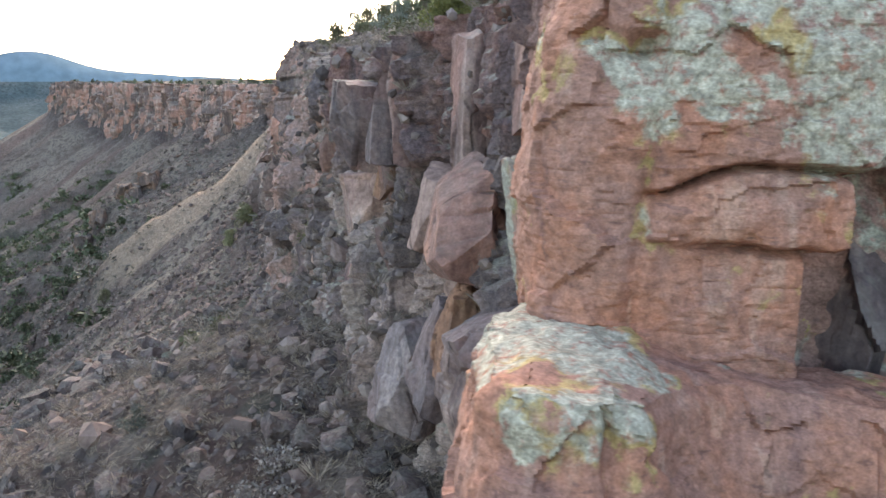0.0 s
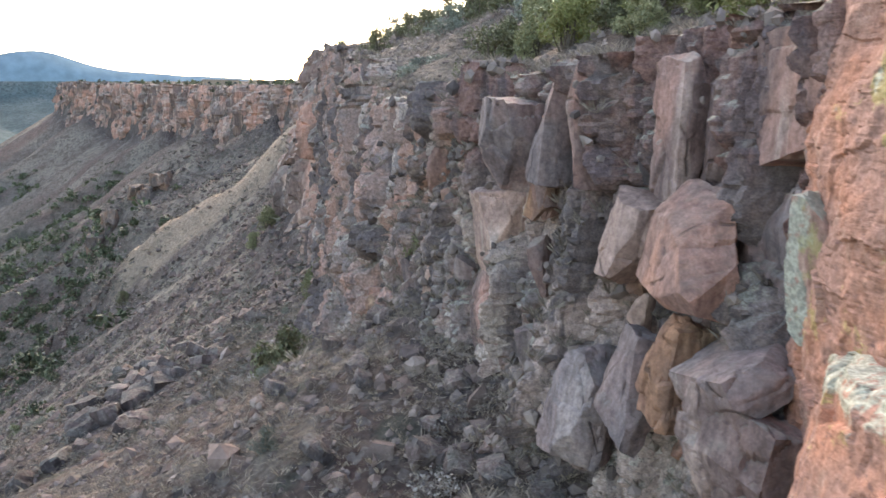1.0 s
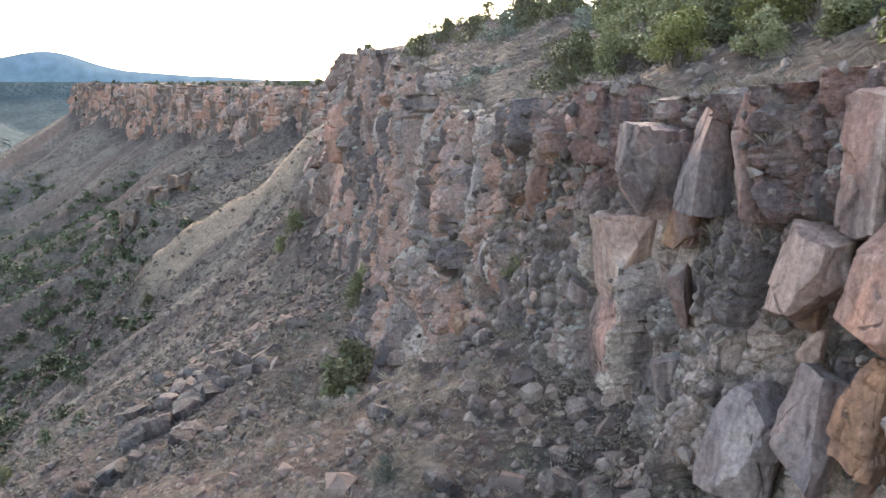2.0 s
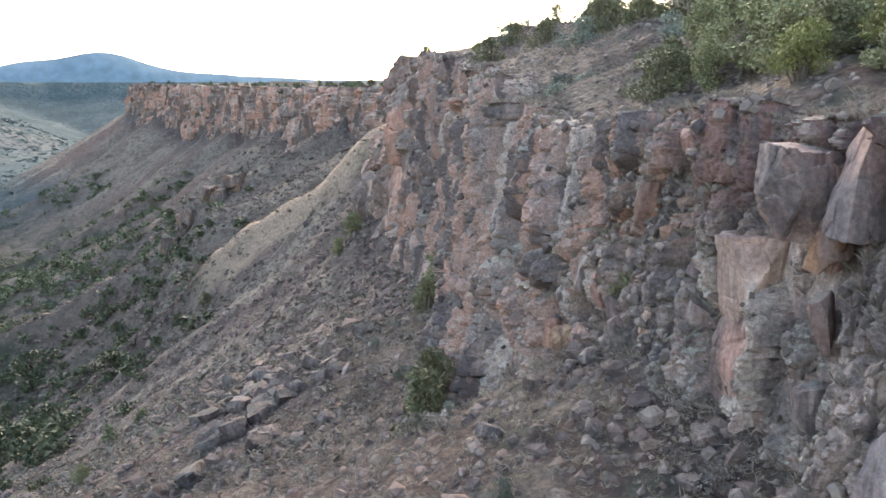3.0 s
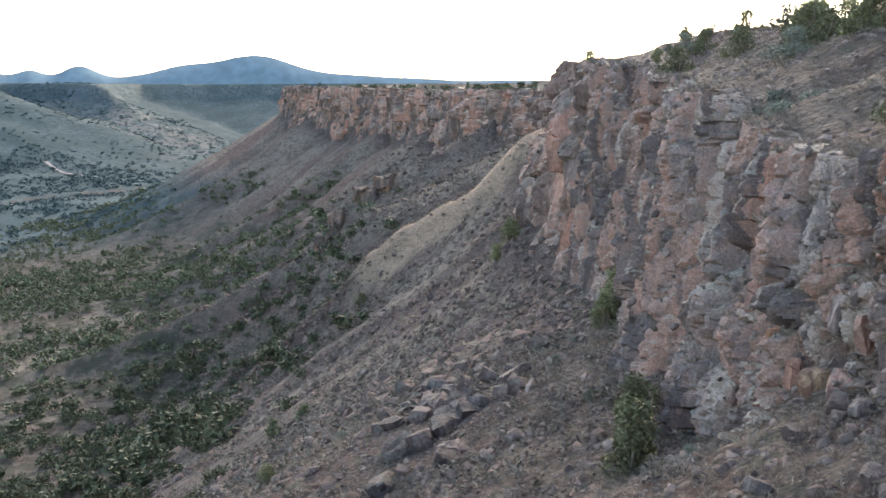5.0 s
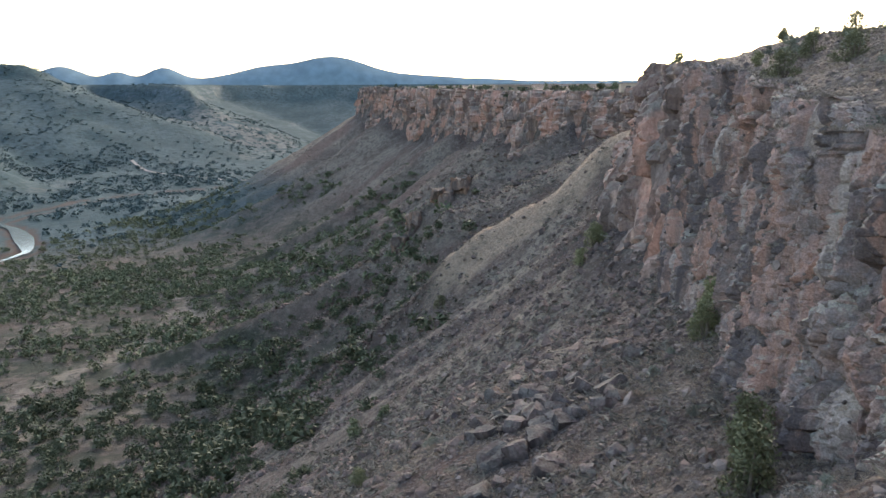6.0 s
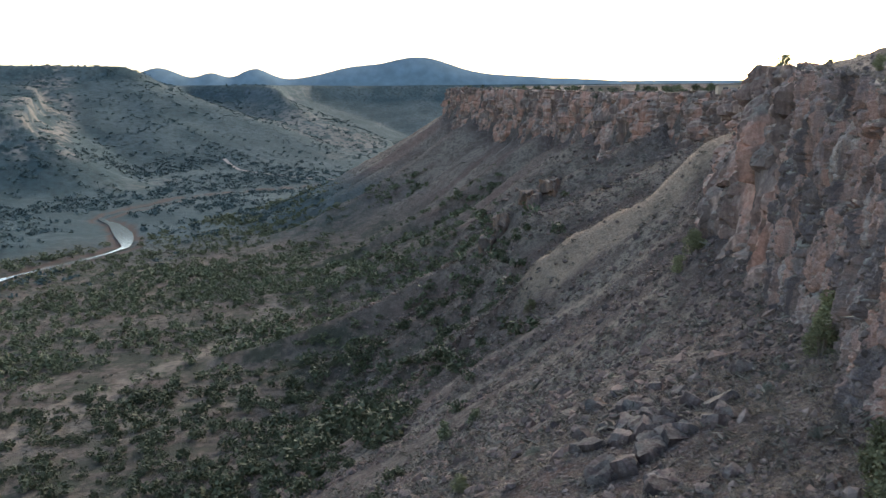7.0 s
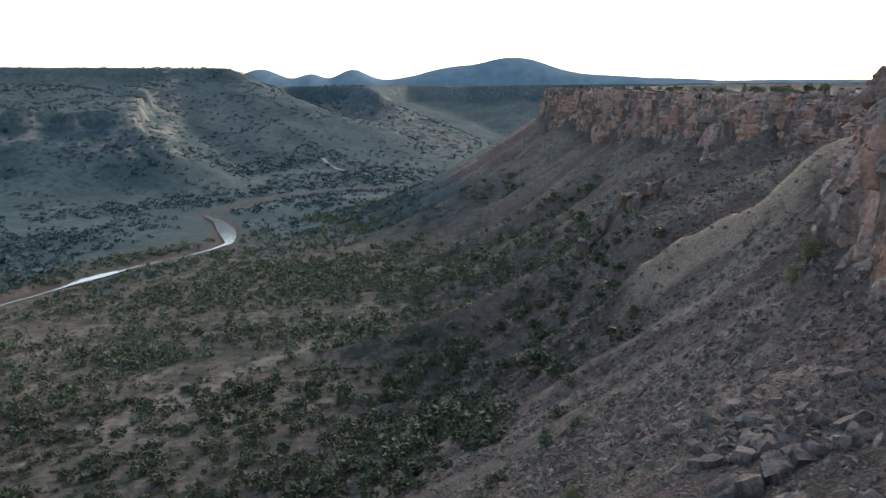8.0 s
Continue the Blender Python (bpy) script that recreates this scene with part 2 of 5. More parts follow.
# ---- materials ----
class Shade:
    """A small builder for node materials."""

    def __init__(self, name, roughness=0.9, specular=0.2):
        self.mat = bpy.data.materials.new(name)
        self.mat.use_nodes = True
        self.n, self.l = self.mat.node_tree.nodes, self.mat.node_tree.links
        self.bsdf = self.n["Principled BSDF"]
        self.bsdf.inputs["Roughness"].default_value = roughness
        self.bsdf.inputs["Specular IOR Level"].default_value = specular
        self.place = self.n.new("ShaderNodeNewGeometry").outputs["Position"]

    def put(self, socket, value):
        if isinstance(value, bpy.types.NodeSocket):
            self.l.new(value, socket)
        else:
            socket.default_value = (*value, 1.0) if isinstance(value, tuple) and len(value) == 3 and len(socket.default_value) == 4 else value

    def stretch(self, scale, vector=None):
        m = self.n.new("ShaderNodeMapping")
        self.l.new(vector or self.place, m.inputs["Vector"])
        m.inputs["Scale"].default_value = scale
        return m.outputs["Vector"]

    def noise(self, scale, detail=5.0, vector=None, distortion=0.0, rough=0.55):
        t = self.n.new("ShaderNodeTexNoise")
        self.l.new(vector or self.place, t.inputs["Vector"])
        t.inputs["Scale"].default_value, t.inputs["Detail"].default_value = scale, detail
        t.inputs["Distortion"].default_value, t.inputs["Roughness"].default_value = distortion, rough
        return t.outputs["Fac"]

    def voronoi(self, scale, vector=None, feature="F1", out="Distance"):
        t = self.n.new("ShaderNodeTexVoronoi")
        t.feature = feature
        self.l.new(vector or self.place, t.inputs["Vector"])
        t.inputs["Scale"].default_value = scale
        return t.outputs[out]

    def ramp(self, fac, a, b, lo=0.0, hi=1.0):
        m = self.n.new("ShaderNodeMapRange")
        m.interpolation_type = "SMOOTHSTEP"
        for key, value in (("Value", fac), ("From Min", a), ("From Max", b), ("To Min", lo), ("To Max", hi)):
            self.put(m.inputs[key], value)
        return m.outputs["Result"]

    def math(self, op, a, b=0.0):
        m = self.n.new("ShaderNodeMath")
        m.operation = op
        self.put(m.inputs[0], a), self.put(m.inputs[1], b)
        return m.outputs[0]

    def mix(self, fac, a, b):
        m = self.n.new("ShaderNodeMix")
        m.data_type = "RGBA"
        self.put(m.inputs[0], fac), self.put(m.inputs[6], a), self.put(m.inputs[7], b)
        return m.outputs[2]

    def random(self):
        return self.n.new("ShaderNodeObjectInfo").outputs["Random"]

    def island(self):
        return self.n.new("ShaderNodeNewGeometry").outputs["Random Per Island"]

    def attribute(self, name):
        a = self.n.new("ShaderNodeAttribute")
        a.attribute_name = name
        return a.outputs["Fac"]

    def up(self):
        s = self.n.new("ShaderNodeSeparateXYZ")
        self.l.new(self.n.new("ShaderNodeNewGeometry").outputs["Normal"], s.inputs[0])
        return s.outputs["Z"]

    def local(self):
        return self.n.new("ShaderNodeTexCoord").outputs["Object"]

    def vary(self, color, fac, lo=0.7, hi=1.3):
        m = self.n.new("ShaderNodeMix")
        m.data_type, m.blend_type = "RGBA", "MULTIPLY"
        m.inputs[0].default_value = 1.0
        c = self.n.new("ShaderNodeCombineColor")
        v = self.ramp(fac, 0.25, 0.75, lo, hi)
        for k in range(3):
            self.l.new(v, c.inputs[k])
        self.put(m.inputs[6], color), self.l.new(c.outputs[0], m.inputs[7])
        return m.outputs[2]

    def done(self, color, height=None, distance=0.05, strength=0.6):
        self.put(self.bsdf.inputs["Base Color"], color)
        if height is not None:
            b = self.n.new("ShaderNodeBump")
            b.inputs["Strength"].default_value, b.inputs["Distance"].default_value = strength, distance
            self.l.new(height, b.inputs["Height"])
            self.l.new(b.outputs["Normal"], self.bsdf.inputs["Normal"])
        return self.mat


def rock_material(name, base, second, dark, pale, lichen=0.0, scale=1.0, local=False, varnish=0.5, crust=0.0):
    """Weathered volcanic rock: two stone colours, dark varnish, pale vertical wash, grey-green lichen on what faces up."""
    s = Shade(name, 0.92, 0.15)
    v = s.stretch((scale, scale, scale), s.local() if local else None)
    up = s.stretch((scale * 1.6, scale * 1.6, scale * 0.22), s.local() if local else None)
    c = s.mix(s.ramp(s.noise(0.55, 6, v), 0.40, 0.60), base, second)
    c = s.mix(s.math("MULTIPLY", s.ramp(s.noise(0.33, 7, s.stretch((scale, scale, scale * 0.55), s.local() if local else None), 0.6), 0.47, 0.54), varnish), c, dark)
    c = s.mix(s.math("MULTIPLY", s.ramp(s.noise(0.8, 6, up, 0.4), 0.55, 0.66), 0.7), c, pale)
    if local:
        c = s.vary(c, s.random(), 0.75, 1.2)
    c = s.vary(c, s.noise(2.4, 7, up, 0.5), 0.72, 1.28)
    c = s.vary(c, s.noise(7.0, 6, v), 0.76, 1.24)
    c = s.vary(c, s.noise(24.0, 5, v), 0.86, 1.14)
    bent = s.n.new("ShaderNodeMix")
    bent.data_type = "VECTOR"
    bent.inputs[0].default_value = 0.22
    wander = s.n.new("ShaderNodeTexNoise")
    wander.inputs["Scale"].default_value, wander.inputs["Detail"].default_value = 1.3, 6.0
    s.l.new(v, wander.inputs["Vector"])
    s.put(bent.inputs[4], v), s.l.new(wander.outputs["Color"], bent.inputs[5])
    split = s.voronoi(0.8, s.stretch((1, 1, 0.7), bent.outputs[1]), "DISTANCE_TO_EDGE")
    # Thin cracks; the shade inside them is painted dark into the colour.
    crack = s.math("MULTIPLY", s.ramp(split, 0.022, 0.004), s.ramp(s.noise(0.9, 4, v), 0.52, 0.64))
    c = s.mix(s.math("MULTIPLY", crack, 0.65), c, (0.05, 0.036, 0.03))
    if lichen > 0:
        li = s.math("MULTIPLY", s.ramp(s.up(), 0.15, 0.75), s.ramp(s.noise(1.7, 8, v, 0, 0.7), 0.42, 0.55))
        c = s.mix(s.math("MULTIPLY", li, lichen), c, s.mix(s.ramp(s.noise(11, 4, v), 0.4, 0.6), (0.33, 0.32, 0.255), (0.24, 0.24, 0.19)))
    if crust > 0:
        edge = s.noise(0.5, 9, v, 0.5, 0.62)
        grey = s.mix(s.ramp(s.noise(13, 5, v), 0.4, 0.6), (0.44, 0.425, 0.335), (0.27, 0.265, 0.215))
        c = s.mix(s.math("MULTIPLY", s.math("MULTIPLY", s.ramp(edge, 0.60 - 0.25 * crust, 0.63 - 0.25 * crust), s.ramp(s.noise(6, 7, v), 0.33, 0.46)), 0.92), c, grey)
        rim = s.math("MULTIPLY", s.ramp(edge, 0.555 - 0.25 * crust, 0.60 - 0.25 * crust), s.ramp(edge, 0.66 - 0.25 * crust, 0.61 - 0.25 * crust))
        c = s.mix(s.math("MULTIPLY", s.math("MULTIPLY", rim, s.ramp(s.noise(1.1, 5, v), 0.52, 0.60)), 0.6), c, (0.37, 0.33, 0.13))
    h = s.math("ADD", s.noise(3.2, 9, v, 0.3, 0.66), s.math("MULTIPLY", crack, -0.5))
    return s.done(c, h, 0.13, 0.8)


def cliff_material():
    """The near cliff: blocks of dark, brown and rust stone, pale washes below the lip, and one red wall grown over with lichen."""
    s = Shade("cliff_rock", 0.92, 0.15)
    v, tall = s.place, s.stretch((1.5, 1.5, 0.2))
    block = s.attribute("block")
    brown = s.mix(s.ramp(s.noise(0.9, 6, v), 0.38, 0.62), (0.29, 0.20, 0.168), (0.21, 0.17, 0.155))
    rust = s.mix(s.ramp(s.noise(0.7, 7, tall, 0.3), 0.4, 0.6), (0.40, 0.235, 0.178), (0.30, 0.20, 0.165))
    c = s.mix(s.math("MULTIPLY", s.attribute("rust"), 0.95), brown, rust)
    c = s.mix(s.math("MULTIPLY", s.ramp(block, 0.74, 0.80), s.ramp(s.noise(0.5, 6, v), 0.30, 0.50)), c, (0.14, 0.11, 0.102))
    c = s.mix(s.math("MULTIPLY", s.ramp(block, 0.20, 0.15), s.ramp(s.noise(0.9, 6, tall, 0.3), 0.34, 0.52)), c, (0.40, 0.315, 0.265))
    c = s.mix(s.math("MULTIPLY", s.ramp(s.noise(0.8, 6, tall, 0.4), 0.57, 0.68), 0.55), c, (0.35, 0.28, 0.24))
    c = s.mix(s.math("MULTIPLY", s.ramp(s.noise(0.45, 8, s.stretch((1, 1, 0.5)), 0.5, 0.65), 0.52, 0.60), 0.65), c, (0.12, 0.10, 0.098))
    c = s.mix(s.math("MULTIPLY", s.attribute("pale"), s.ramp(s.noise(1.1, 6, tall, 0.8), 0.42, 0.58)), c, (0.42, 0.31, 0.262))
    c = s.mix(s.math("MULTIPLY", s.attribute("varnish"), s.ramp(s.noise(0.7, 6, v, 0.3), 0.34, 0.52)), c, s.mix(s.ramp(s.noise(0.9, 5, tall), 0.42, 0.58), (0.225, 0.13, 0.108), (0.135, 0.095, 0.09)))
    soil = s.mix(s.ramp(s.noise(2.5, 7, v), 0.4, 0.6), (0.125, 0.10, 0.087), (0.225, 0.188, 0.155))
    c = s.mix(s.math("MULTIPLY", s.ramp(s.up(), 0.60, 0.88), 0.75), c, soil)
    red = s.mix(s.ramp(s.noise(0.6, 6, v, 0.3), 0.36, 0.62), (0.40, 0.205, 0.145), (0.33, 0.20, 0.16))
    red = s.mix(s.math("MULTIPLY", s.ramp(s.noise(0.8, 6, s.stretch((1, 1, 0.35))), 0.56, 0.68), 0.55), red, (0.20, 0.13, 0.115))
    c = s.mix(s.attribute("red"), c, red)
    crust = s.math("MULTIPLY", s.ramp(s.noise(0.36, 9, v, 0.4, 0.62), 0.51, 0.56), s.ramp(s.noise(6, 6, v), 0.36, 0.50))
    zone = s.math("ADD", s.math("MULTIPLY", s.attribute("red"), 0.9), s.math("MULTIPLY", s.ramp(s.up(), 0.25, 0.7), 0.45))
    c = s.mix(s.math("MULTIPLY", crust, zone), c, s.mix(s.ramp(s.noise(14, 5, v), 0.4, 0.6), (0.43, 0.41, 0.31), (0.30, 0.295, 0.23)))
    spots = s.math("MULTIPLY", s.ramp(s.noise(1.3, 8, v, 0, 0.7), 0.64, 0.68), s.attribute("red"))
    c = s.mix(s.math("MULTIPLY", spots, 0.8), c, (0.42, 0.37, 0.09))
    c = s.vary(s.vary(c, s.noise(8.0, 6, v), 0.70, 1.28), s.noise(27.0, 5, v), 0.72, 1.28)
    h = s.math("ADD", s.noise(3.2, 9, v, 0.3, 0.62), s.math("MULTIPLY", s.noise(1.6, 5, s.stretch((0.7, 0.7, 5.0)), 0.5), 0.35))
    return s.done(c, h, 0.2, 0.9)


def red_wall_material():
    """Red rock with darker stains and pale wash, grown over with grey-green and yellow lichen where the mask allows it."""
    s = Shade("red_wall_rock", 0.92, 0.15)
    v, tall = s.place, s.stretch((1.6, 1.6, 0.3))
    c = s.mix(s.ramp(s.noise(0.9, 7, v, 0.4), 0.36, 0.62), (0.415, 0.19, 0.12), (0.335, 0.18, 0.132))
    c = s.mix(s.math("MULTIPLY", s.ramp(s.noise(1.1, 7, tall, 0.5), 0.54, 0.68), 0.6), c, (0.22, 0.125, 0.105))
    c = s.mix(s.math("MULTIPLY", s.ramp(s.noise(1.6, 7, tall, 0.3), 0.56, 0.70), 0.45), c, (0.50, 0.33, 0.24))
    c = s.mix(s.math("MULTIPLY", s.ramp(s.noise(3.0, 6, s.stretch((1, 1, 3.5)), 0.6), 0.62, 0.68), 0.55), c, (0.17, 0.095, 0.08))
    grow = s.math("ADD", s.noise(0.75, 10, v, 0.4, 0.62), s.math("MULTIPLY", s.attribute("lichen"), 0.22))
    grey = s.mix(s.ramp(s.noise(16, 5, v), 0.38, 0.62), (0.48, 0.44, 0.325), (0.33, 0.305, 0.225))
    thin = s.ramp(s.noise(7, 7, v, 0, 0.65), 0.34, 0.50)
    c = s.mix(s.math("MULTIPLY", s.math("MULTIPLY", s.ramp(grow, 0.62, 0.67), thin), 0.92), c, grey)
    edge = s.math("MULTIPLY", s.ramp(grow, 0.575, 0.61), s.ramp(grow, 0.68, 0.63))
    gold = s.math("MULTIPLY", edge, s.ramp(s.noise(1.3, 6, v), 0.50, 0.58))
    c = s.mix(s.math("MULTIPLY", gold, 0.6), c, (0.43, 0.345, 0.12))
    c = s.mix(s.math("MULTIPLY", s.ramp(s.noise(2.6, 8, v, 0, 0.7), 0.69, 0.72), 0.6), c, (0.46, 0.38, 0.11))
    c = s.vary(s.vary(c, s.noise(9.0, 6, v), 0.72, 1.26), s.noise(34.0, 5, v), 0.78, 1.22)
    h = s.math("ADD", s.noise(4.0, 10, v, 0.3, 0.64), s.math("MULTIPLY", s.noise(2.2, 6, s.stretch((0.7, 0.7, 4.5)), 0.5), 0.5))
    return s.done(c, h, 0.08, 0.8)


M_CLIFF = cliff_material()
M_RUST = rock_material("rust_cliff_rock", (0.38, 0.205, 0.15), (0.275, 0.187, 0.15), (0.13, 0.10, 0.088), (0.46, 0.315, 0.24), 0.3, 0.25, varnish=0.75)
M_BOULDER = rock_material("boulder_rock", (0.105, 0.076, 0.068), (0.08, 0.064, 0.061), (0.048, 0.042, 0.043), (0.17, 0.14, 0.125), 0.2, 1.3, True, 0.6)
M_OUTCROP = rock_material("outcrop_rock", (0.19, 0.115, 0.078), (0.13, 0.092, 0.074), (0.07, 0.058, 0.054), (0.24, 0.17, 0.125), 0.15, 0.5, varnish=0.7)
M_REDPLAIN = rock_material("red_boulder", (0.33, 0.175, 0.125), (0.27, 0.16, 0.13), (0.17, 0.11, 0.095), (0.37, 0.25, 0.19), 0.12, 1.0, varnish=0.6)
M_CRUSTBLOCK = rock_material("lichen_block", (0.36, 0.20, 0.15), (0.31, 0.19, 0.15), (0.22, 0.14, 0.12), (0.42, 0.30, 0.24), 0.9, 1.0, varnish=0.4, crust=0.34)
M_DARKBLOCK = rock_material("dark_block", (0.225, 0.145, 0.125), (0.165, 0.128, 0.12), (0.095, 0.078, 0.077), (0.34, 0.26, 0.225), 0.35, 1.0, varnish=0.7)
M_BROWNBLOCK = rock_material("brown_block", (0.33, 0.185, 0.145), (0.25, 0.16, 0.135), (0.125, 0.092, 0.085), (0.40, 0.29, 0.24), 0.3, 1.0, varnish=0.7)
M_PALEBLOCK = rock_material("pale_block", (0.48, 0.32, 0.25), (0.37, 0.24, 0.19), (0.20, 0.135, 0.115), (0.56, 0.44, 0.37), 0.0, 1.0, varnish=0.45)
M_SLATE = rock_material("blue_grey_slab", (0.215, 0.172, 0.162), (0.24, 0.165, 0.145), (0.12, 0.10, 0.10), (0.28, 0.225, 0.20), 0.1, 1.0, varnish=0.3)
M_OCHRE = rock_material("ochre_block", (0.27, 0.145, 0.09), (0.20, 0.11, 0.08), (0.10, 0.07, 0.06), (0.40, 0.27, 0.17), 0.0, 1.0, varnish=0.5)


def ground_material():
    s = Shade("ground", 0.95, 0.1)
    n1, n2, n3 = s.noise(0.045, 6), s.noise(0.35, 7), s.noise(2.6, 6)
    stones = s.voronoi(4.5, None, "F1", "Color")
    sep = s.n.new("ShaderNodeSeparateColor")
    s.l.new(stones, sep.inputs[0])
    soil = s.mix(s.ramp(n2, 0.40, 0.60), (0.063, 0.044, 0.038), (0.097, 0.074, 0.064))
    soil = s.mix(s.ramp(n1, 0.42, 0.60), soil, (0.072, 0.045, 0.039))
    soil = s.mix(s.ramp(s.noise(0.9, 8), 0.53, 0.62), soil, (0.045, 0.039, 0.039))
    soil = s.mix(s.math("MULTIPLY", s.ramp(sep.outputs[0], 0.78, 0.84), 0.7), soil, (0.17, 0.148, 0.135))
    grass = s.mix(n3, (0.26, 0.21, 0.155), (0.17, 0.138, 0.105))
    c = s.mix(s.math("MULTIPLY", s.attribute("grass"), s.ramp(s.noise(0.6, 6), 0.30, 0.50)), soil, grass)
    c = s.mix(s.math("MULTIPLY", s.ramp(s.noise(0.16, 8, None, 0.2, 0.66), 0.52, 0.60), s.math("SUBTRACT", 1.0, s.math("MULTIPLY", s.attribute("grass"), 0.9))), c, s.mix(n3, (0.185, 0.15, 0.12), (0.12, 0.097, 0.079)))
    c = s.mix(s.math("MULTIPLY", s.attribute("stream"), 0.75), c, s.mix(s.ramp(s.noise(1.1, 7), 0.42, 0.58), (0.085, 0.052, 0.044), (0.15, 0.10, 0.081)))
    c = s.mix(s.math("MULTIPLY", s.attribute("scrub"), s.ramp(s.noise(0.8, 7), 0.40, 0.54)), c, (0.19, 0.157, 0.122))
    c = s.mix(s.math("MULTIPLY", s.attribute("straw"), s.ramp(s.noise(0.5, 7), 0.22, 0.42)), c, s.mix(s.ramp(s.noise(1.4, 6), 0.35, 0.65), (0.25, 0.177, 0.126), (0.345, 0.252, 0.178)))
    mottle = s.math("MULTIPLY", s.ramp(s.noise(0.28, 9, None, 0.3, 0.68), 0.50, 0.57), s.math("SUBTRACT", 0.6, s.math("MULTIPLY", s.attribute("straw"), 0.55)))
    c = s.mix(mottle, c, s.mix(n3, (0.05, 0.037, 0.031), (0.092, 0.069, 0.057)))
    dots = s.math("MULTIPLY", s.ramp(s.voronoi(0.42), 0.34, 0.22), s.ramp(s.noise(0.05, 6), 0.40, 0.55))
    c = s.mix(s.math("MULTIPLY", dots, s.math("SUBTRACT", 0.85, s.math("MULTIPLY", s.attribute("straw"), 0.5))), c, s.mix(n3, (0.05, 0.049, 0.037), (0.09, 0.083, 0.066)))
    c = s.mix(s.math("MULTIPLY", s.attribute("brush"), 0.8), c, s.mix(s.ramp(s.noise(0.3, 7), 0.42, 0.58), (0.05, 0.047, 0.038), (0.12, 0.103, 0.08)))
    brush = s.mix(s.noise(0.22, 6), (0.024, 0.032, 0.02), (0.047, 0.051, 0.035))
    c = s.mix(s.math("MULTIPLY", s.attribute("brush"), s.ramp(s.noise(0.09, 8, None, 0, 0.6), 0.46, 0.58)), c, brush)
    # Land across the river: blue-green, with distance haze painted into its colours.
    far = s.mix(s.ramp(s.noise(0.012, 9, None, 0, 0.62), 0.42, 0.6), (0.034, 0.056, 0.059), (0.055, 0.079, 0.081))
    hazy_strata = s.ramp(s.noise(0.09, 5, s.stretch((0.12, 0.12, 1.6))), 0.50, 0.60)
    # Steep bands lifted to blue-grey, haze painted over the far cliffs.
    far = s.mix(s.math("MULTIPLY", s.ramp(hazy_strata, 0.0, 1.0, 0.1, 0.75), s.ramp(s.up(), 0.90, 0.76)), far, (0.076, 0.098, 0.107))
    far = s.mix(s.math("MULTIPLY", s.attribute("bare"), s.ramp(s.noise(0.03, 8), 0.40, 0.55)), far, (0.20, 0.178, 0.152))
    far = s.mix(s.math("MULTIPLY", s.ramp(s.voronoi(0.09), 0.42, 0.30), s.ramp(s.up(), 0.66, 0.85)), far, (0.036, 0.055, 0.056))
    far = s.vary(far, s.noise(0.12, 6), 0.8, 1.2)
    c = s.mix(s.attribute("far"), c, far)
    c = s.mix(s.attribute("bank"), c, s.mix(s.noise(0.3, 6), (0.05, 0.04, 0.034), (0.092, 0.058, 0.045)))
    c = s.mix(s.math("MULTIPLY", s.attribute("sand"), s.ramp(s.noise(0.2, 7), 0.36, 0.52)), c, (0.26, 0.218, 0.17))
    c = s.vary(c, s.noise(5.0, 5), 0.75, 1.25)
    h = s.math("ADD", s.noise(1.3, 10, None, 0, 0.68), s.math("MULTIPLY", s.voronoi(2.6), -0.5))
    return s.done(c, h, 0.6, 0.9)


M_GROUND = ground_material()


def plain(name, color, other, scale=6.0, roughness=0.85, relief=0.02, spread=True):
    s = Shade(name, roughness, 0.2)
    c = s.mix(s.ramp(s.noise(scale, 6, s.local()), 0.35, 0.65), color, other)
    if spread:
        c = s.vary(c, s.random(), 0.75, 1.25)
    return s.done(c, s.noise(scale * 4, 4, s.local()), relief, 0.5)


def leaf_material(name, a, b):
    s = Shade(name, 0.7, 0.25)
    c = s.mix(s.island(), a, b)
    c = s.vary(c, s.random(), 0.7, 1.3)
    return s.done(c)


M_JUNIPER = leaf_material("juniper_leaves", (0.105, 0.108, 0.052), (0.20, 0.19, 0.098))
M_YELLOWGREEN = leaf_material("yellow_green_leaves", (0.12, 0.125, 0.04), (0.18, 0.17, 0.06))
M_SAGE = leaf_material("sage_leaves", (0.105, 0.115, 0.090), (0.17, 0.175, 0.135))
M_DRY = leaf_material("dry_brush", (0.15, 0.125, 0.105), (0.25, 0.22, 0.19))
M_BARK = plain("bark", (0.10, 0.075, 0.055), (0.16, 0.13, 0.10), 14)
M_FARTREE = leaf_material("far_leaves", (0.050, 0.062, 0.031), (0.112, 0.122, 0.064))
M_ADOBE = plain("adobe", (0.36, 0.27, 0.20), (0.30, 0.23, 0.17), 1.2)
M_ROOF = plain("roof_gravel", (0.30, 0.28, 0.26), (0.24, 0.22, 0.21), 2.0)
M_GLASS = plain("window_glass", (0.03, 0.035, 0.04), (0.05, 0.055, 0.06), 1.0, 0.1)
M_WOOD = plain("weathered_wood", (0.20, 0.15, 0.11), (0.14, 0.11, 0.085), 5.0)
s = Shade("river_water", 0.08, 0.6)
M_WATER = s.done(s.mix(s.noise(0.05, 4), (0.10, 0.12, 0.11), (0.16, 0.17, 0.15)), s.noise(0.8, 4, s.stretch((1, 0.4, 1))), 0.05, 0.25)
# The mountains' pale blue is aerial haze painted into their colour.
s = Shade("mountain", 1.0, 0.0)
M_HAZYMOUNTAIN = s.done(s.vary(s.mix(s.noise(0.004, 6), (0.12, 0.172, 0.20), (0.15, 0.20, 0.225)), s.noise(0.02, 5), 0.85, 1.15))
M_ROAD = plain("road_dirt", (0.30, 0.27, 0.24), (0.26, 0.235, 0.21), 0.1)

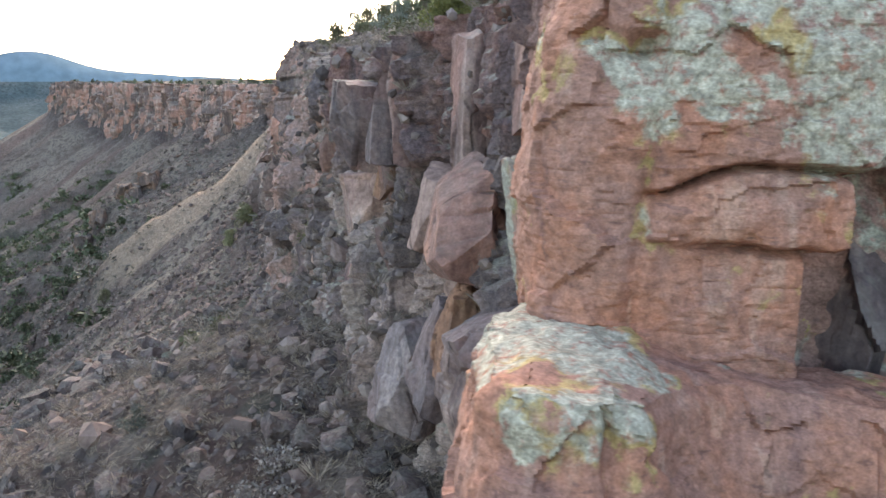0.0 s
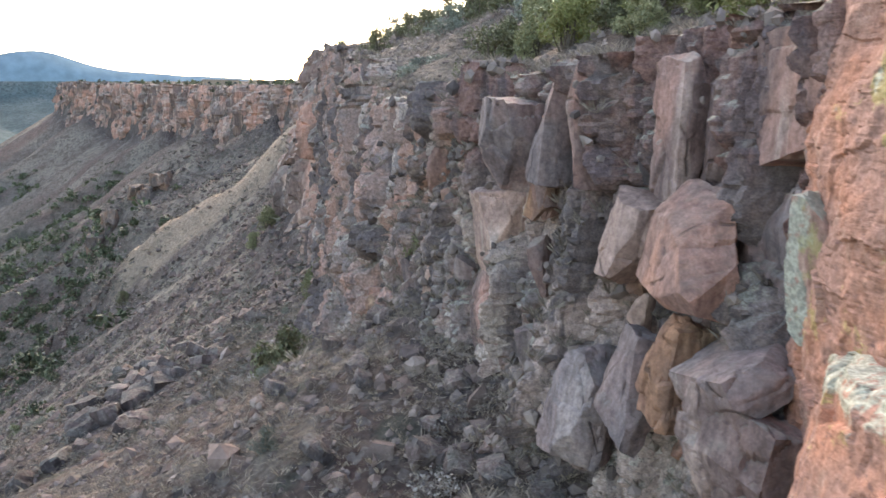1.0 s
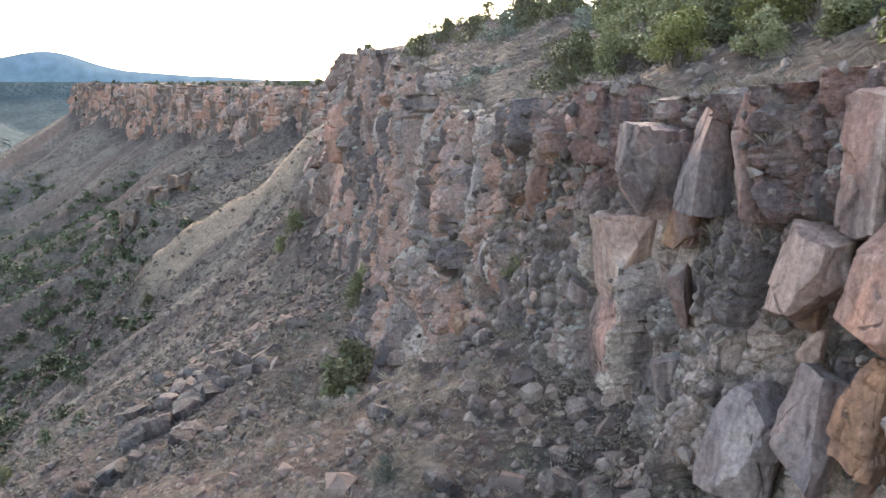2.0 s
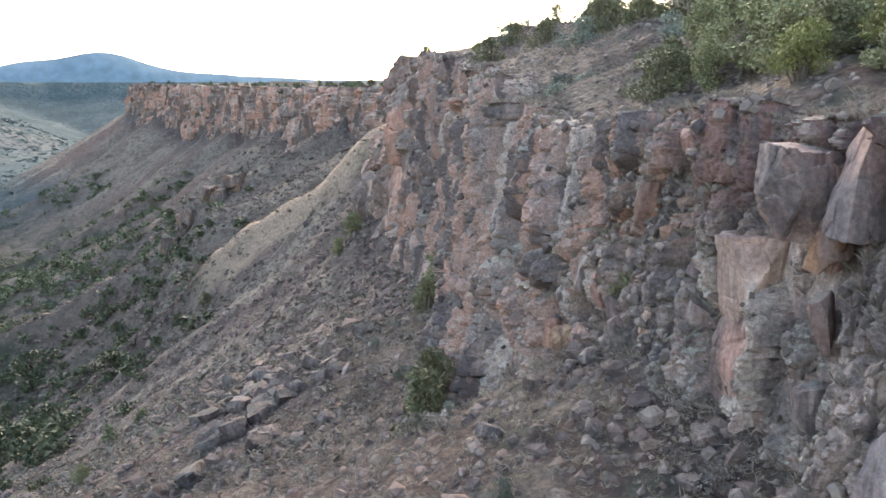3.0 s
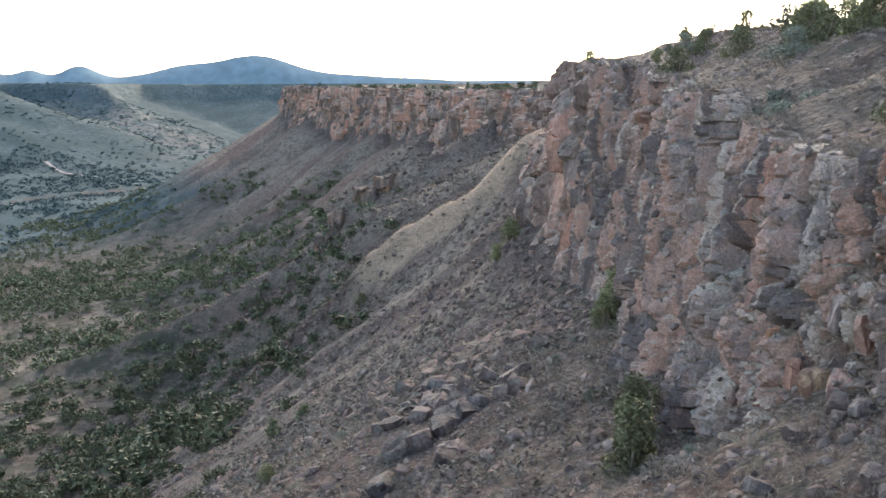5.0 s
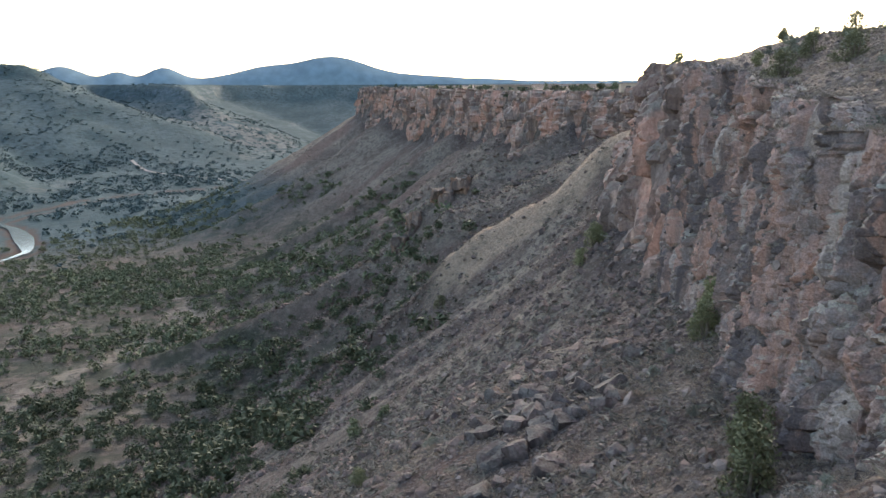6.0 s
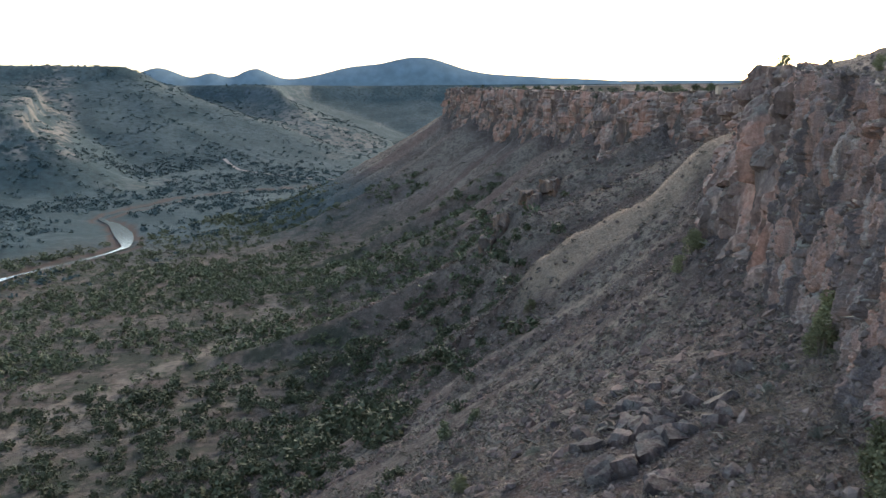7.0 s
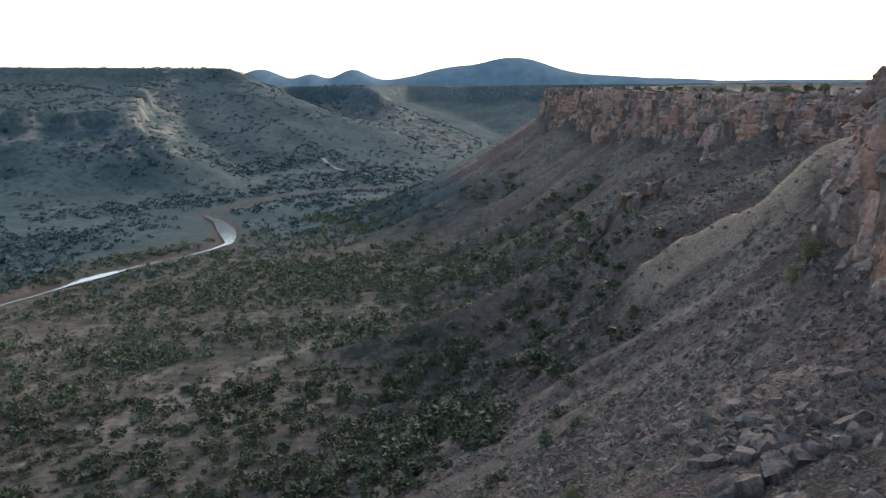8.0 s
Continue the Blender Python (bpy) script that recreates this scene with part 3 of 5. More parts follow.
# ---- the land ----
def build_ground():
    az = np.radians(np.concatenate([np.arange(-180, -38, 4.0), np.arange(-38, 66, 0.3), np.arange(66, 180, 4.0)]))
    r = 2.5 * np.exp(np.arange(0, 564) * 0.0135)
    r = np.concatenate([[0.02], r])
    rr, aa = np.meshgrid(r, az, indexing="ij")
    x, y = -8 - rr.ravel() * np.sin(aa.ravel()), rr.ravel() * np.cos(aa.ravel())
    z, d, c, dr = ground_height(x, y)
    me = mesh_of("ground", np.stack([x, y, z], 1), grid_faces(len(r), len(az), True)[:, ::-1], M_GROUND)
    p = np.stack([x, y, x * 0], 1)
    wob = fbm(p / 30, 3, 61)
    q = y - crest(d) + 2 * wob + 3 * fbm(p / 5, 3, 66)
    ridge = smoothstep(-10 - 0.22 * np.minimum(d, 26), -4 - 0.12 * np.minimum(d, 26), q) * (1 - smoothstep(2, 6, q)) * smoothstep(-1, 4, d) * (1 - smoothstep(34, 50, d + 8 * wob))
    rib = 0.75 * np.exp(-((c[:, 1] - 338 + 3 * wob) / 5) ** 2) * smoothstep(6, 12, d) * (1 - smoothstep(30, 42, d))
    mask(me, "straw", np.maximum(ridge, rib))
    shoulder = smoothstep(30, 60, d) * (1 - smoothstep(70, 110, d)) * (0.35 + 0.4 * wob)
    low = 1 - smoothstep(10, 34, z + 10 * wob)
    across = smoothstep(20, 60, dr)
    mask(me, "grass", np.clip(0.95 * ridge + 0.3 * smoothstep(0.3, 3, -d) + 0.2 * shoulder + 0.34 * smoothstep(245, 290, c[:, 1]) * smoothstep(3, 15, d) * (1 - smoothstep(110, 160, d)) + 0.04, 0, 1))
    mask(me, "brush", np.clip(low * (0.72 + 0.4 * wob), 0, 1))
    # far: where the haze-tinted colours of the distant land take over.
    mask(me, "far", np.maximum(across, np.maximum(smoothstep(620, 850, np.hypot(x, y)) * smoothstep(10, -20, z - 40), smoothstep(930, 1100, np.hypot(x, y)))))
    raw_bare = smoothstep(0.1, 0.6, fbm(np.stack([x / 120, y / 120, z / 30], 1), 3, 71) + 0.35 * smoothstep(60, 90, z) - 0.55)
    raw_bare = np.maximum(0.22 * raw_bare, 0.5 * np.exp(-((x + 1010) / 210) ** 2 - ((y - 1665) / 130) ** 2))
    mask(me, "bare", raw_bare)
    ds, cs = along(SPUR_RIM, x, y)
    bare = np.exp(-(np.maximum(np.abs(ds - 10) - 20, 0) / 20) ** 2) * smoothstep(-700, -800, x) * smoothstep(-0.5, 0.2, wob)
    me.attributes["bare"].data.foreach_set("value", np.maximum(bare, raw_bare).astype(np.float32))
    stream = 0.75 * fbm(np.stack([c[:, 0] / 13 + 0.15 * wob, c[:, 1] / 13, d / 150], 1), 4, 95) + 0.45 * fbm(np.stack([c[:, 0] / 4 + 0.4 * wob, c[:, 1] / 4, d / 60], 1), 3, 97)
    mask(me, "stream", smoothstep(0.02, 0.42, stream) * smoothstep(3, 14, d) * (1 - ridge))
    mask(me, "scrub", np.maximum(smoothstep(0.05, 0.45, -stream) * smoothstep(3, 14, d), smoothstep(0.3, 2, d) * (1 - smoothstep(45, 75, y)) * (0.32 + 0.3 * wob)) * (1 - ridge))
    a = np.abs(dr + 5 * fbm(p / 25, 2, 81))
    mask(me, "bank", smoothstep(5, 7, a) * (1 - smoothstep(11, 15, a)))
    mask(me, "sand", np.clip(smoothstep(0.28, 0.5, fbm(np.stack([x / 16, y / 40, x * 0], 1), 4, 91)) * low * (1 - across) * (1 - smoothstep(420, 560, np.hypot(x, y))) * smoothstep(260, 330, np.hypot(x, y)) * 0.45, 0, 1))
    ob = new("ground", me)
    return tagged(ob, "rocky canyon slope with dry grass, brush and valley floor", "ground", kind="structure")


def cliff_shape(line, y0, y1, step, rows, big, small, foot_drop=3.5):
    """Rock face along the rim from y0 to y1: blocks and columns parted by cracks."""
    keep = np.where((line[:, 1] >= y0) & (line[:, 1] <= y1))[0]
    L = line[keep[0]:keep[-1] + 1]
    run = np.concatenate([[0], np.cumsum(np.linalg.norm(np.diff(L[:, :2], axis=0), axis=1))])
    n = int(run[-1] / step)
    s = np.linspace(0, run[-1], n)
    C = np.stack([np.interp(s, run, L[:, k]) for k in range(L.shape[1])], 1)
    w = max(3, int(2.0 / step))
    T = np.gradient(C[:, :2], axis=0)
    ker = np.ones(2 * w + 1) / (2 * w + 1)
    T = np.stack([np.convolve(np.pad(T[:, k], w, mode="edge"), ker, "valid") for k in (0, 1)], 1)
    T /= np.linalg.norm(T, axis=1)[:, None]
    N = np.stack([-T[:, 1], T[:, 0]], 1)
    back = lean(C[:, 1])
    lips = max(8, rows // 10)
    P, NN, edge = [], [], []
    for k in range(rows + lips):
        vv = min(1.0, k / (rows - 1))
        z = C[:, 3] - foot_drop + (C[:, 2] - C[:, 3] + foot_drop) * vv
        shift = fbm(np.stack([C[:, 0] / 9, C[:, 1] / 9, C[:, 1] * 0], 1), 2, 340)
        step_up = np.clip(vv + 0.14 * np.sin(6.283 * (2.6 * vv + shift)) * min(1, 6 * vv * (1 - vv)), 0, 1)
        off = 0.3 * (1 - vv) + 1.5 * (1 - vv) ** 3 - back * step_up ** (1.2 + 0.9 * smoothstep(95, 110, C[:, 1]))
        e = np.ones(n)
        if k >= rows:
            q = (k - rows + 1) / lips
            off = off - q * 2.2
            z = z + 0.12 * np.sin(q * 1.5) - 0.35 * q ** 4
            e = e * (1 - q)
        P.append(np.stack([C[:, 0] + N[:, 0] * off, C[:, 1] + N[:, 1] * off, z], 1))
        NN.append(N)
        edge.append(e)
    P, NN, edge = np.concatenate(P), np.concatenate(NN), np.concatenate(edge)
    warp = np.stack([fbm(P / (big * 1.3), 2, 7), fbm(P / (big * 1.3), 2, 8), fbm(P / (big * 1.3), 2, 9)], 1)
    Q = P + warp * big * 0.2
    ca, ea, ta = cells(Q / np.array((big, big, big * 3.4)), 100)
    cb, eb, tb = cells((P + warp * small * 0.4) / np.array((small, small, small * 1.9)), 200)
    cc, ec, tc = cells((P + warp * small * 0.2) / (small * 0.42), 400)
    out = (ca - 0.45) * big * 0.5 + ta * big * 1.5 + (cb - 0.5) * small * 0.34 + tb * small * 0.85
    out -= big * 0.42 * np.exp(-(ea / 0.075) ** 2) + small * 0.42 * np.exp(-(eb / 0.10) ** 2)
    out += (cc - 0.5) * small * 0.16 + tc * small * 0.26 - small * 0.12 * np.exp(-(ec / 0.1) ** 2)
    out += fbm(P / small, 4, 300) * small * 0.07 + fbm(P / (big * 3), 2, 310) * big * 0.3
    out *= (0.25 + 0.75 * edge) * (1 - 0.72 * smoothstep(5, 7, P[:, 1]) * (1 - smoothstep(11.0, 12.5, P[:, 1])))
    out = np.maximum(out, -0.3 * big - 0.25)
    u = np.tile(s, rows + lips)
    out -= 1.3 * (1 - smoothstep(0, 2.5 + 2 * step, u)) + 1.3 * smoothstep(s[-1] - 2.5 - 2 * step, s[-1], u)
    top = (edge < 1) * 1.0
    P[:, 0] += NN[:, 0] * out
    P[:, 1] += NN[:, 1] * out
    P[:, 2] += (ca - 0.5) * big * 0.34 * edge * smoothstep(0.75, 1.0, (P[:, 2] - P[:, 2].min()) / np.ptp(P[:, 2])) + 0.1 * top * fbm(P / small, 3, 320)
    return P, grid_faces(rows + lips, n), ca


LEDGES = []


def build_cliff(name, label, *args, material=M_CLIFF):
    P, F, ca = cliff_shape(RIM, *args)
    me = mesh_of(name, P, F[:, ::-1], material, smooth=True)
    mask(me, "block", ca)
    mask(me, "red", smoothstep(3, 6, P[:, 1]) * (1 - smoothstep(11.8, 12.8, P[:, 1])))
    mask(me, "pale", np.exp(-((P[:, 1] - 22.0) / 6.5) ** 2) * smoothstep(99.2, 97.9, P[:, 2]) * smoothstep(-0.25, 0.25, fbm(P / 1.8, 3, 350)))
    mask(me, "varnish", smoothstep(98.2, 99.6, P[:, 2] + 0.9 * fbm(P / 1.5, 3, 355)) * smoothstep(11.5, 13.5, P[:, 1]) * (1 - smoothstep(26, 32, P[:, 1])))
    mask(me, "rust", smoothstep(-0.1, 0.5, fbm(P / np.array((5, 5, 11)), 3, 330) + 0.4 * smoothstep(38, 55, P[:, 1])))
    me.set_sharp_from_angle(angle=radians(28))
    nz = np.zeros(3 * len(P))
    me.vertices.foreach_get("normal", nz)
    flat = np.where((nz.reshape(-1, 3)[:, 2] > 0.45) & (P[:, 1] > 14))[0]
    LEDGES.append(P[flat])
    return tagged(new(name, me), label, "cliff", kind="structure")


build_ground()
build_cliff("cliff_near", "fractured red-brown volcanic cliff with dark varnish", -10, 44, 0.085, 180, 1.7, 0.65)
build_cliff("cliff_middle", "broken rust and grey canyon cliff with ledges", 35.5, 131, 0.2, 130, 2.3, 0.8)
build_cliff("cliff_shoulder", "low rust-coloured cliff above a dry grassy slope", 118, 300, 0.42, 70, 4.5, 1.7, 8, material=M_RUST)
build_cliff("cliff_far", "rust-streaked cliff band under the far mesa rim", 238, 905, 1.1, 54, 9.0, 3.2, 11, material=M_RUST)


def build_river():
    T = np.gradient(RIVER[:, :2], axis=0)
    T /= np.linalg.norm(T, axis=1)[:, None]
    N = np.stack([-T[:, 1], T[:, 0]], 1)
    w = 0.7 + 0.4 * np.sin(np.arange(len(RIVER)) * 0.9) + 8.0 * np.exp(-((RIVER[:, 1] - 600) / 50) ** 2) + 4.5 * np.exp(-((RIVER[:, 1] - 388) / 20) ** 2)
    V = []
    for k in (-1, -0.5, 0, 0.5, 1):
        V.append(np.stack([RIVER[:, 0] + N[:, 0] * w * k, RIVER[:, 1] + N[:, 1] * w * k, np.full(len(RIVER), -13.35)], 1))
    me = mesh_of("river", np.concatenate(V), grid_faces(5, len(RIVER)), M_WATER)
    tagged(new("river", me), "pale river reflecting the evening sky between brush banks", "river", kind="structure")


build_river()


def build_mountains():
    az = np.radians(np.arange(-40, 85, 0.25))
    deg = np.degrees(az)
    h = 203 + 0 * deg
    for at, width, height in ((25.1, 3.0, 80), (24.0, 9.0, 44), (29.5, 2.0, 36), (35.4, 1.2, 58), (38.1, 0.9, 34), (41.2, 1.4, 54), (47, 5, 30), (58, 8, 40)):
        h = h + height * np.exp(-((deg - at) / width) ** 2)
    h = h + 3 * fbm(np.stack([deg / 2, deg * 0, deg * 0], 1), 4, 401)
    V = []
    for k, (r, f) in enumerate(((4150, -0.3), (4250, 0.45), (4330, 0.75), (4400, 1.0), (4600, 0.6))):
        hh = np.where(f < 1, h * f + 6 * fbm(np.stack([deg / 1.2, deg * 0 + k * 3, deg * 0], 1), 3, 411), h)
        V.append(np.stack([-15 - r * np.sin(az), r * np.cos(az), hh], 1))
    me = mesh_of("mountains", np.concatenate(V), grid_faces(5, len(az)), M_HAZYMOUNTAIN)
    tagged(new("mountain_range", me), "distant mountains on the horizon, painted blue for haze", "mountains", kind="structure")


build_mountains()


def build_road():
    line = curve_through([(-930, 1190), (-870, 1150), (-785, 1128), (-685, 1134), (-600, 1180)], 12)
    T = np.gradient(line[:, :2], axis=0)
    T /= np.linalg.norm(T, axis=1)[:, None]
    V = []
    for k in (-3.0, 0.0, 3.0):
        x, y = line[:, 0] - T[:, 1] * k, line[:, 1] + T[:, 0] * k
        V.append(np.stack([x, y, ground_height(x, y)[0] + 1.2], 1))
    me = mesh_of("road", np.concatenate(V), grid_faces(3, len(line)), M_ROAD)
    tagged(new("road", me), "pale dirt road along the far bank of the river", "road", kind="structure")


build_road()

# ---- rocks ----
def cubed(n):
    """A cube's surface in n x n cells a side, seams joined, from -1 to 1."""
    seen, verts, faces = {}, [], []
    g = np.linspace(-1, 1, n + 1)

    def vid(p):
        key = tuple(np.round(p, 5))
        if key not in seen:
            seen[key] = len(verts)
            verts.append(p)
        return seen[key]

    for axis in range(3):
        for sign in (-1, 1):
            for i in range(n):
                for j in range(n):
                    q = []
                    for a, b in ((i, j), (i + 1, j), (i + 1, j + 1), (i, j + 1)):
                        p = [0.0, 0.0, 0.0]
                        p[axis], p[(axis + 1) % 3], p[(axis + 2) % 3] = float(sign), g[a], g[b]
                        q.append(vid(p))
                    faces.append(q if sign > 0 else q[::-1])
    return np.array(verts), np.array(faces)


CUBES = {}


def rock_mesh(name, size, seed, material, n=14, roundness=0.4, cuts=7, rough=0.06, depth=(0.66, 0.9)):
    """A block of stone: a rounded box cut by random planes, roughened."""
    if n not in CUBES:
        CUBES[n] = cubed(n)
    V, F = CUBES[n]
    rng = np.random.RandomState(seed)
    S = V / np.linalg.norm(V, axis=1)[:, None]
    P = V * (1 - roundness) * 0.92 + S * roundness * 1.12
    o = np.array((seed * 3.1, seed * 1.7, seed * 0.9))
    P = P + S * (fbm(P / 0.9 + o, 3, seed) * rough * 1.6)[:, None]
    for _ in range(cuts):
        w = rng.normal(size=3)
        w /= np.linalg.norm(w)
        far = (P @ w).max() * rng.uniform(*depth)
        P = P - np.maximum(P @ w - far, 0)[:, None] * w
    P = P * np.array(size) / 2
    m = float(np.mean(size))
    cr, ce, ct = cells(P / (m * 0.5) + o, seed, 0.8)
    push = (cr - 0.5) * m * rough * 0.8 + ct * m * rough * 2.4 - m * rough * 0.4 * np.exp(-(ce / 0.06) ** 2) + fbm(P / (m * 0.15) + o, 3, seed + 9) * m * rough * 0.2
    P = P + S * push[:, None]
    me = mesh_of(name, P, F, material)
    me.set_sharp_from_angle(angle=radians(24))
    return me


def rock(label, at, size, turn, material, seed, n=16, roundness=0.35, cuts=6, rough=0.06):
    if cuts > 8:
        size, rough, depth = tuple(v * 1.16 for v in size), rough * 0.45, (0.5, 0.85)
    else:
        depth = (0.66, 0.9)
    me = rock_mesh("boulder", size, seed, material, n, roundness, cuts, rough, depth)
    ob = new("boulder", me)
    ob.matrix_basis = pose(*at, *turn)
    return tagged(ob, label, "rock", "cliff blocks")


OUTCROPS = ((-121, 333, 10, 10), (-114, 338, 8, 8), (-131, 326, 8, 12), (-135, 322, 7, 9), (-88, 209, 5, 8), (-91, 212, 5, 6), (-98, 214, 6, 7), (-103, 214, 5, 6), (-36, 84, 2.2, 2.6), (-152, 338, 7, 6))
# blocks of the near cliff: label, centre, size (along x, y, z), turn, material


def skirt(name, label, plan, core, rows, height_of, shape, material, lichen):
    """Rock built on a plan line: rows of points climb the face and run back over the top; shape pushes them out."""
    L = curve_through(plan, 0.035)[:, :2]
    n = len(L)
    T = np.gradient(L, axis=0)
    T /= np.linalg.norm(T, axis=1)[:, None]
    N = np.stack([T[:, 1], -T[:, 0]], 1)
    V, W, up = [], [], []
    for q in rows:
        z, back = height_of(L, q)
        run = 0.8 * max(0.0, q - 1)
        xy = L - N * back[:, None]
        xy = xy + (np.array(core) - xy) * run
        V.append(np.column_stack([xy, z]))
        W.append(N)
        up.append(np.full(n, max(0.0, q - 1)))
    P, W, up = np.concatenate(V), np.concatenate(W), np.concatenate(up)
    push = shape(P) * np.clip(1 - 2 * up, 0, 1)
    P[:, :2] += W * push[:, None]
    P[:, 2] += 0.05 * fbm(P / 0.3, 3, 631) * (up > 0)
    me = mesh_of(name, P, grid_faces(len(rows), n), material)
    mask(me, "lichen", lichen(P, up))
    me.set_sharp_from_angle(angle=radians(30))
    return tagged(new(name, me), label, "rock", "cliff blocks")


def flaky(P, k, flake=0.045):
    """Weathered relief: broad facets, thin horizontal flakes and pits."""
    w = np.stack([fbm(P / 0.8, 2, k + 1), fbm(P / 0.8, 2, k + 2), fbm(P / 0.8, 2, k + 3)], 1)
    c, e, t = cells((P + 0.2 * w) / np.array((0.9, 0.9, 0.75)), k)
    out = 0.10 * (c - 0.5) + 0.20 * t
    f, g, h = cells((P + 0.12 * w) / np.array((0.55, 0.55, 0.13)), k + 20)
    out += flake * (f - 0.5) * smoothstep(-0.4, 0.4, fbm(P / 1.1, 2, k + 5)) - 0.5 * flake * np.exp(-(g / 0.08) ** 2) * (h > -0.1)
    return out + 0.12 * fbm(P / 1.6, 3, k + 7) + 0.03 * fbm(P / 0.25, 3, k + 8)


def wall_shape(P):
    """The red wall: a rounded corner column, an overhanging upper slab and a bulging course between two cracks."""
    x, z = P[:, 0], P[:, 2] + 0.05 * fbm(P / 0.5, 2, 611)
    on = smoothstep(2.05, 2.45, x)
    first = np.interp(x, (2.0, 2.4, 2.9, 3.4, 4.4, 5.5), (98.95, 99.02, 99.26, 99.33, 99.24, 99.2))
    second = np.interp(x, (2.0, 2.5, 3.3, 4.4, 5.5), (98.5, 98.47, 98.42, 98.30, 98.2))
    out = on * (0.16 * smoothstep(first - 0.02, first + 0.03, z) - 0.10 * smoothstep(second + 0.02, second - 0.05, z))
    mid = np.clip((z - second) / (first - second), 0, 1)
    out += on * 0.14 * np.sin(math.pi * mid) ** 0.6
    out -= on * (0.34 * np.exp(-((z - first) / 0.045) ** 2) + 0.30 * np.exp(-((z - second) / 0.05) ** 2) * smoothstep(2.5, 3.0, x))
    out += 0.22 * np.exp(-((x - 1.6) / 0.45) ** 2) - 0.12 * np.exp(-((x - 2.2 - 0.1 * (z - 99)) / 0.08) ** 2)
    out -= 0.45 * np.exp(-((x - 2.12) / 0.24) ** 2 - ((z - 100.62) / 0.14) ** 2)
    out -= 0.10 * (z - 98.5) * smoothstep(100.2, 101.6, z)
    right_end = np.interp(z, (96, 98.28, 98.42, 99.2, 99.4, 103), (4.0, 4.02, 4.42, 4.46, 6.5, 6.5))
    return out + flaky(P, 620) - 1.2 * smoothstep(right_end - 0.12, right_end + 0.1, x)


def ledge_shape(P):
    z = P[:, 2]
    return flaky(P, 660, 0.035) + 0.12 * smoothstep(97.0, 96.2, z) - 0.18 * np.exp(-((P[:, 0] - 1.55 - 0.12 * (z - 97)) / 0.10) ** 2)


def ledge_height(L, q):
    top = np.interp(L[:, 0], (0.2, 1.4, 2.4, 4.2, 6.0), (97.5, 97.42, 97.2, 96.9, 96.7))
    if q <= 1:
        return 89.5 + (top - 89.5) * q, -0.10 * (1 - q) * 6 + 0.13 * smoothstep(0.975, 1.0, np.full(len(L), q))
    return top + 0.07 * np.sin(min(1.0, 2.5 * (q - 1)) * 1.57), np.full(len(L), 0.13)


def wall_height(L, q):
    return np.full(len(L), 95.6 + 6.9 * min(q, 1.0)), np.zeros(len(L))


M_REDWALL = red_wall_material()
skirt("red_ledge", "red rock ledge with pale lichen on its flat top", [(1.2, 11.5), (0.5, 10.0), (0.28, 8.6), (0.27, 7.6), (0.6, 7.0), (1.25, 6.9), (1.9, 7.15), (2.3, 7.9), (3.0, 8.4), (4.2, 8.45), (5.6, 8.2), (7.5, 9.0)], (2.6, 11.0),
      np.concatenate([np.linspace(0, 0.55, 40), np.linspace(0.56, 1.0, 90), np.linspace(1.01, 2.0, 40)]), ledge_height, ledge_shape, M_REDWALL,
      lambda P, up: np.maximum((up > 0) * 1.0, smoothstep(96.8, 97.4, P[:, 2] + 0.4 * fbm(P / 0.5, 3, 640)) * 0.85) * smoothstep(2.6, 1.9, P[:, 0]))
skirt("red_cliff_wall", "tall red rock wall with cracks and grey and yellow lichen", [(2.1, 14.4), (1.35, 12.4), (1.12, 11.0), (1.3, 9.95), (1.9, 9.4), (2.8, 9.2), (4.0, 9.1), (4.6, 9.2), (5.2, 9.8), (6.2, 11.5)], (3.4, 12.6),
      np.concatenate([np.linspace(0, 1.0, 215), np.linspace(1.02, 2.0, 20)]), wall_height, wall_shape, M_REDWALL,
      lambda P, up: smoothstep(1.5, 2.6, P[:, 0] + 0.5 * fbm(P / 0.7, 3, 650)) * smoothstep(98.9, 99.9, P[:, 2]) + 0.5 * smoothstep(3.2, 4.2, P[:, 0]) * smoothstep(98.2, 98.6, P[:, 2]))
rock("dark rock behind a shadowed gap in the wall", (5.5, 12.2, 97.4), (2.0, 3.6, 6.0), (4, 7, 24), M_DARKBLOCK, 35, 40, 0.25, 12, 0.12)
rock("broad dark red-brown column over a shadowed slit", (1.95, 13.9, 100.4), (1.5, 2.6, 2.6), (0, 0, 10), M_BROWNBLOCK, 9, 38, 0.14, 6, 0.04)
rock("leaning slab grown over with grey-green lichen", (1.35, 12.3, 98.1), (0.55, 1.1, 2.5), (6, -12, 20), M_CRUSTBLOCK, 10, 30, 0.16, 7, 0.04)
rock("dark red rock behind the wedged boulder", (2.2, 14.6, 97.6), (1.9, 3.0, 3.2), (0, 0, 8), M_DARKBLOCK, 33, 28, 0.16, 6, 0.05)
rock("wedge-shaped red boulder with yellow lichen jammed in the cliff", (0.55, 15.35, 97.65), (1.95, 2.0, 1.75), (14, -34, 20), M_REDPLAIN, 11, 38, 0.08, 9, 0.06)
rock("smooth blue-grey slab sloping below the wedged boulder", (0.95, 13.9, 96.15), (1.9, 2.6, 0.9), (-14, -26, 12), M_SLATE, 12, 32, 0.3, 4, 0.04)
rock("dark block wedged under the sloping slab", (0.9, 13.2, 94.9), (1.6, 2.2, 2.0), (5, 10, 20), M_BROWNBLOCK, 36, 30, 0.14, 8, 0.06)
rock("tall reddish-brown rock column under the rim", (0.55, 17.1, 99.95), (0.8, 1.2, 2.9), (0, 2, 20), M_BROWNBLOCK, 13, 30, 0.3, 5, 0.04)
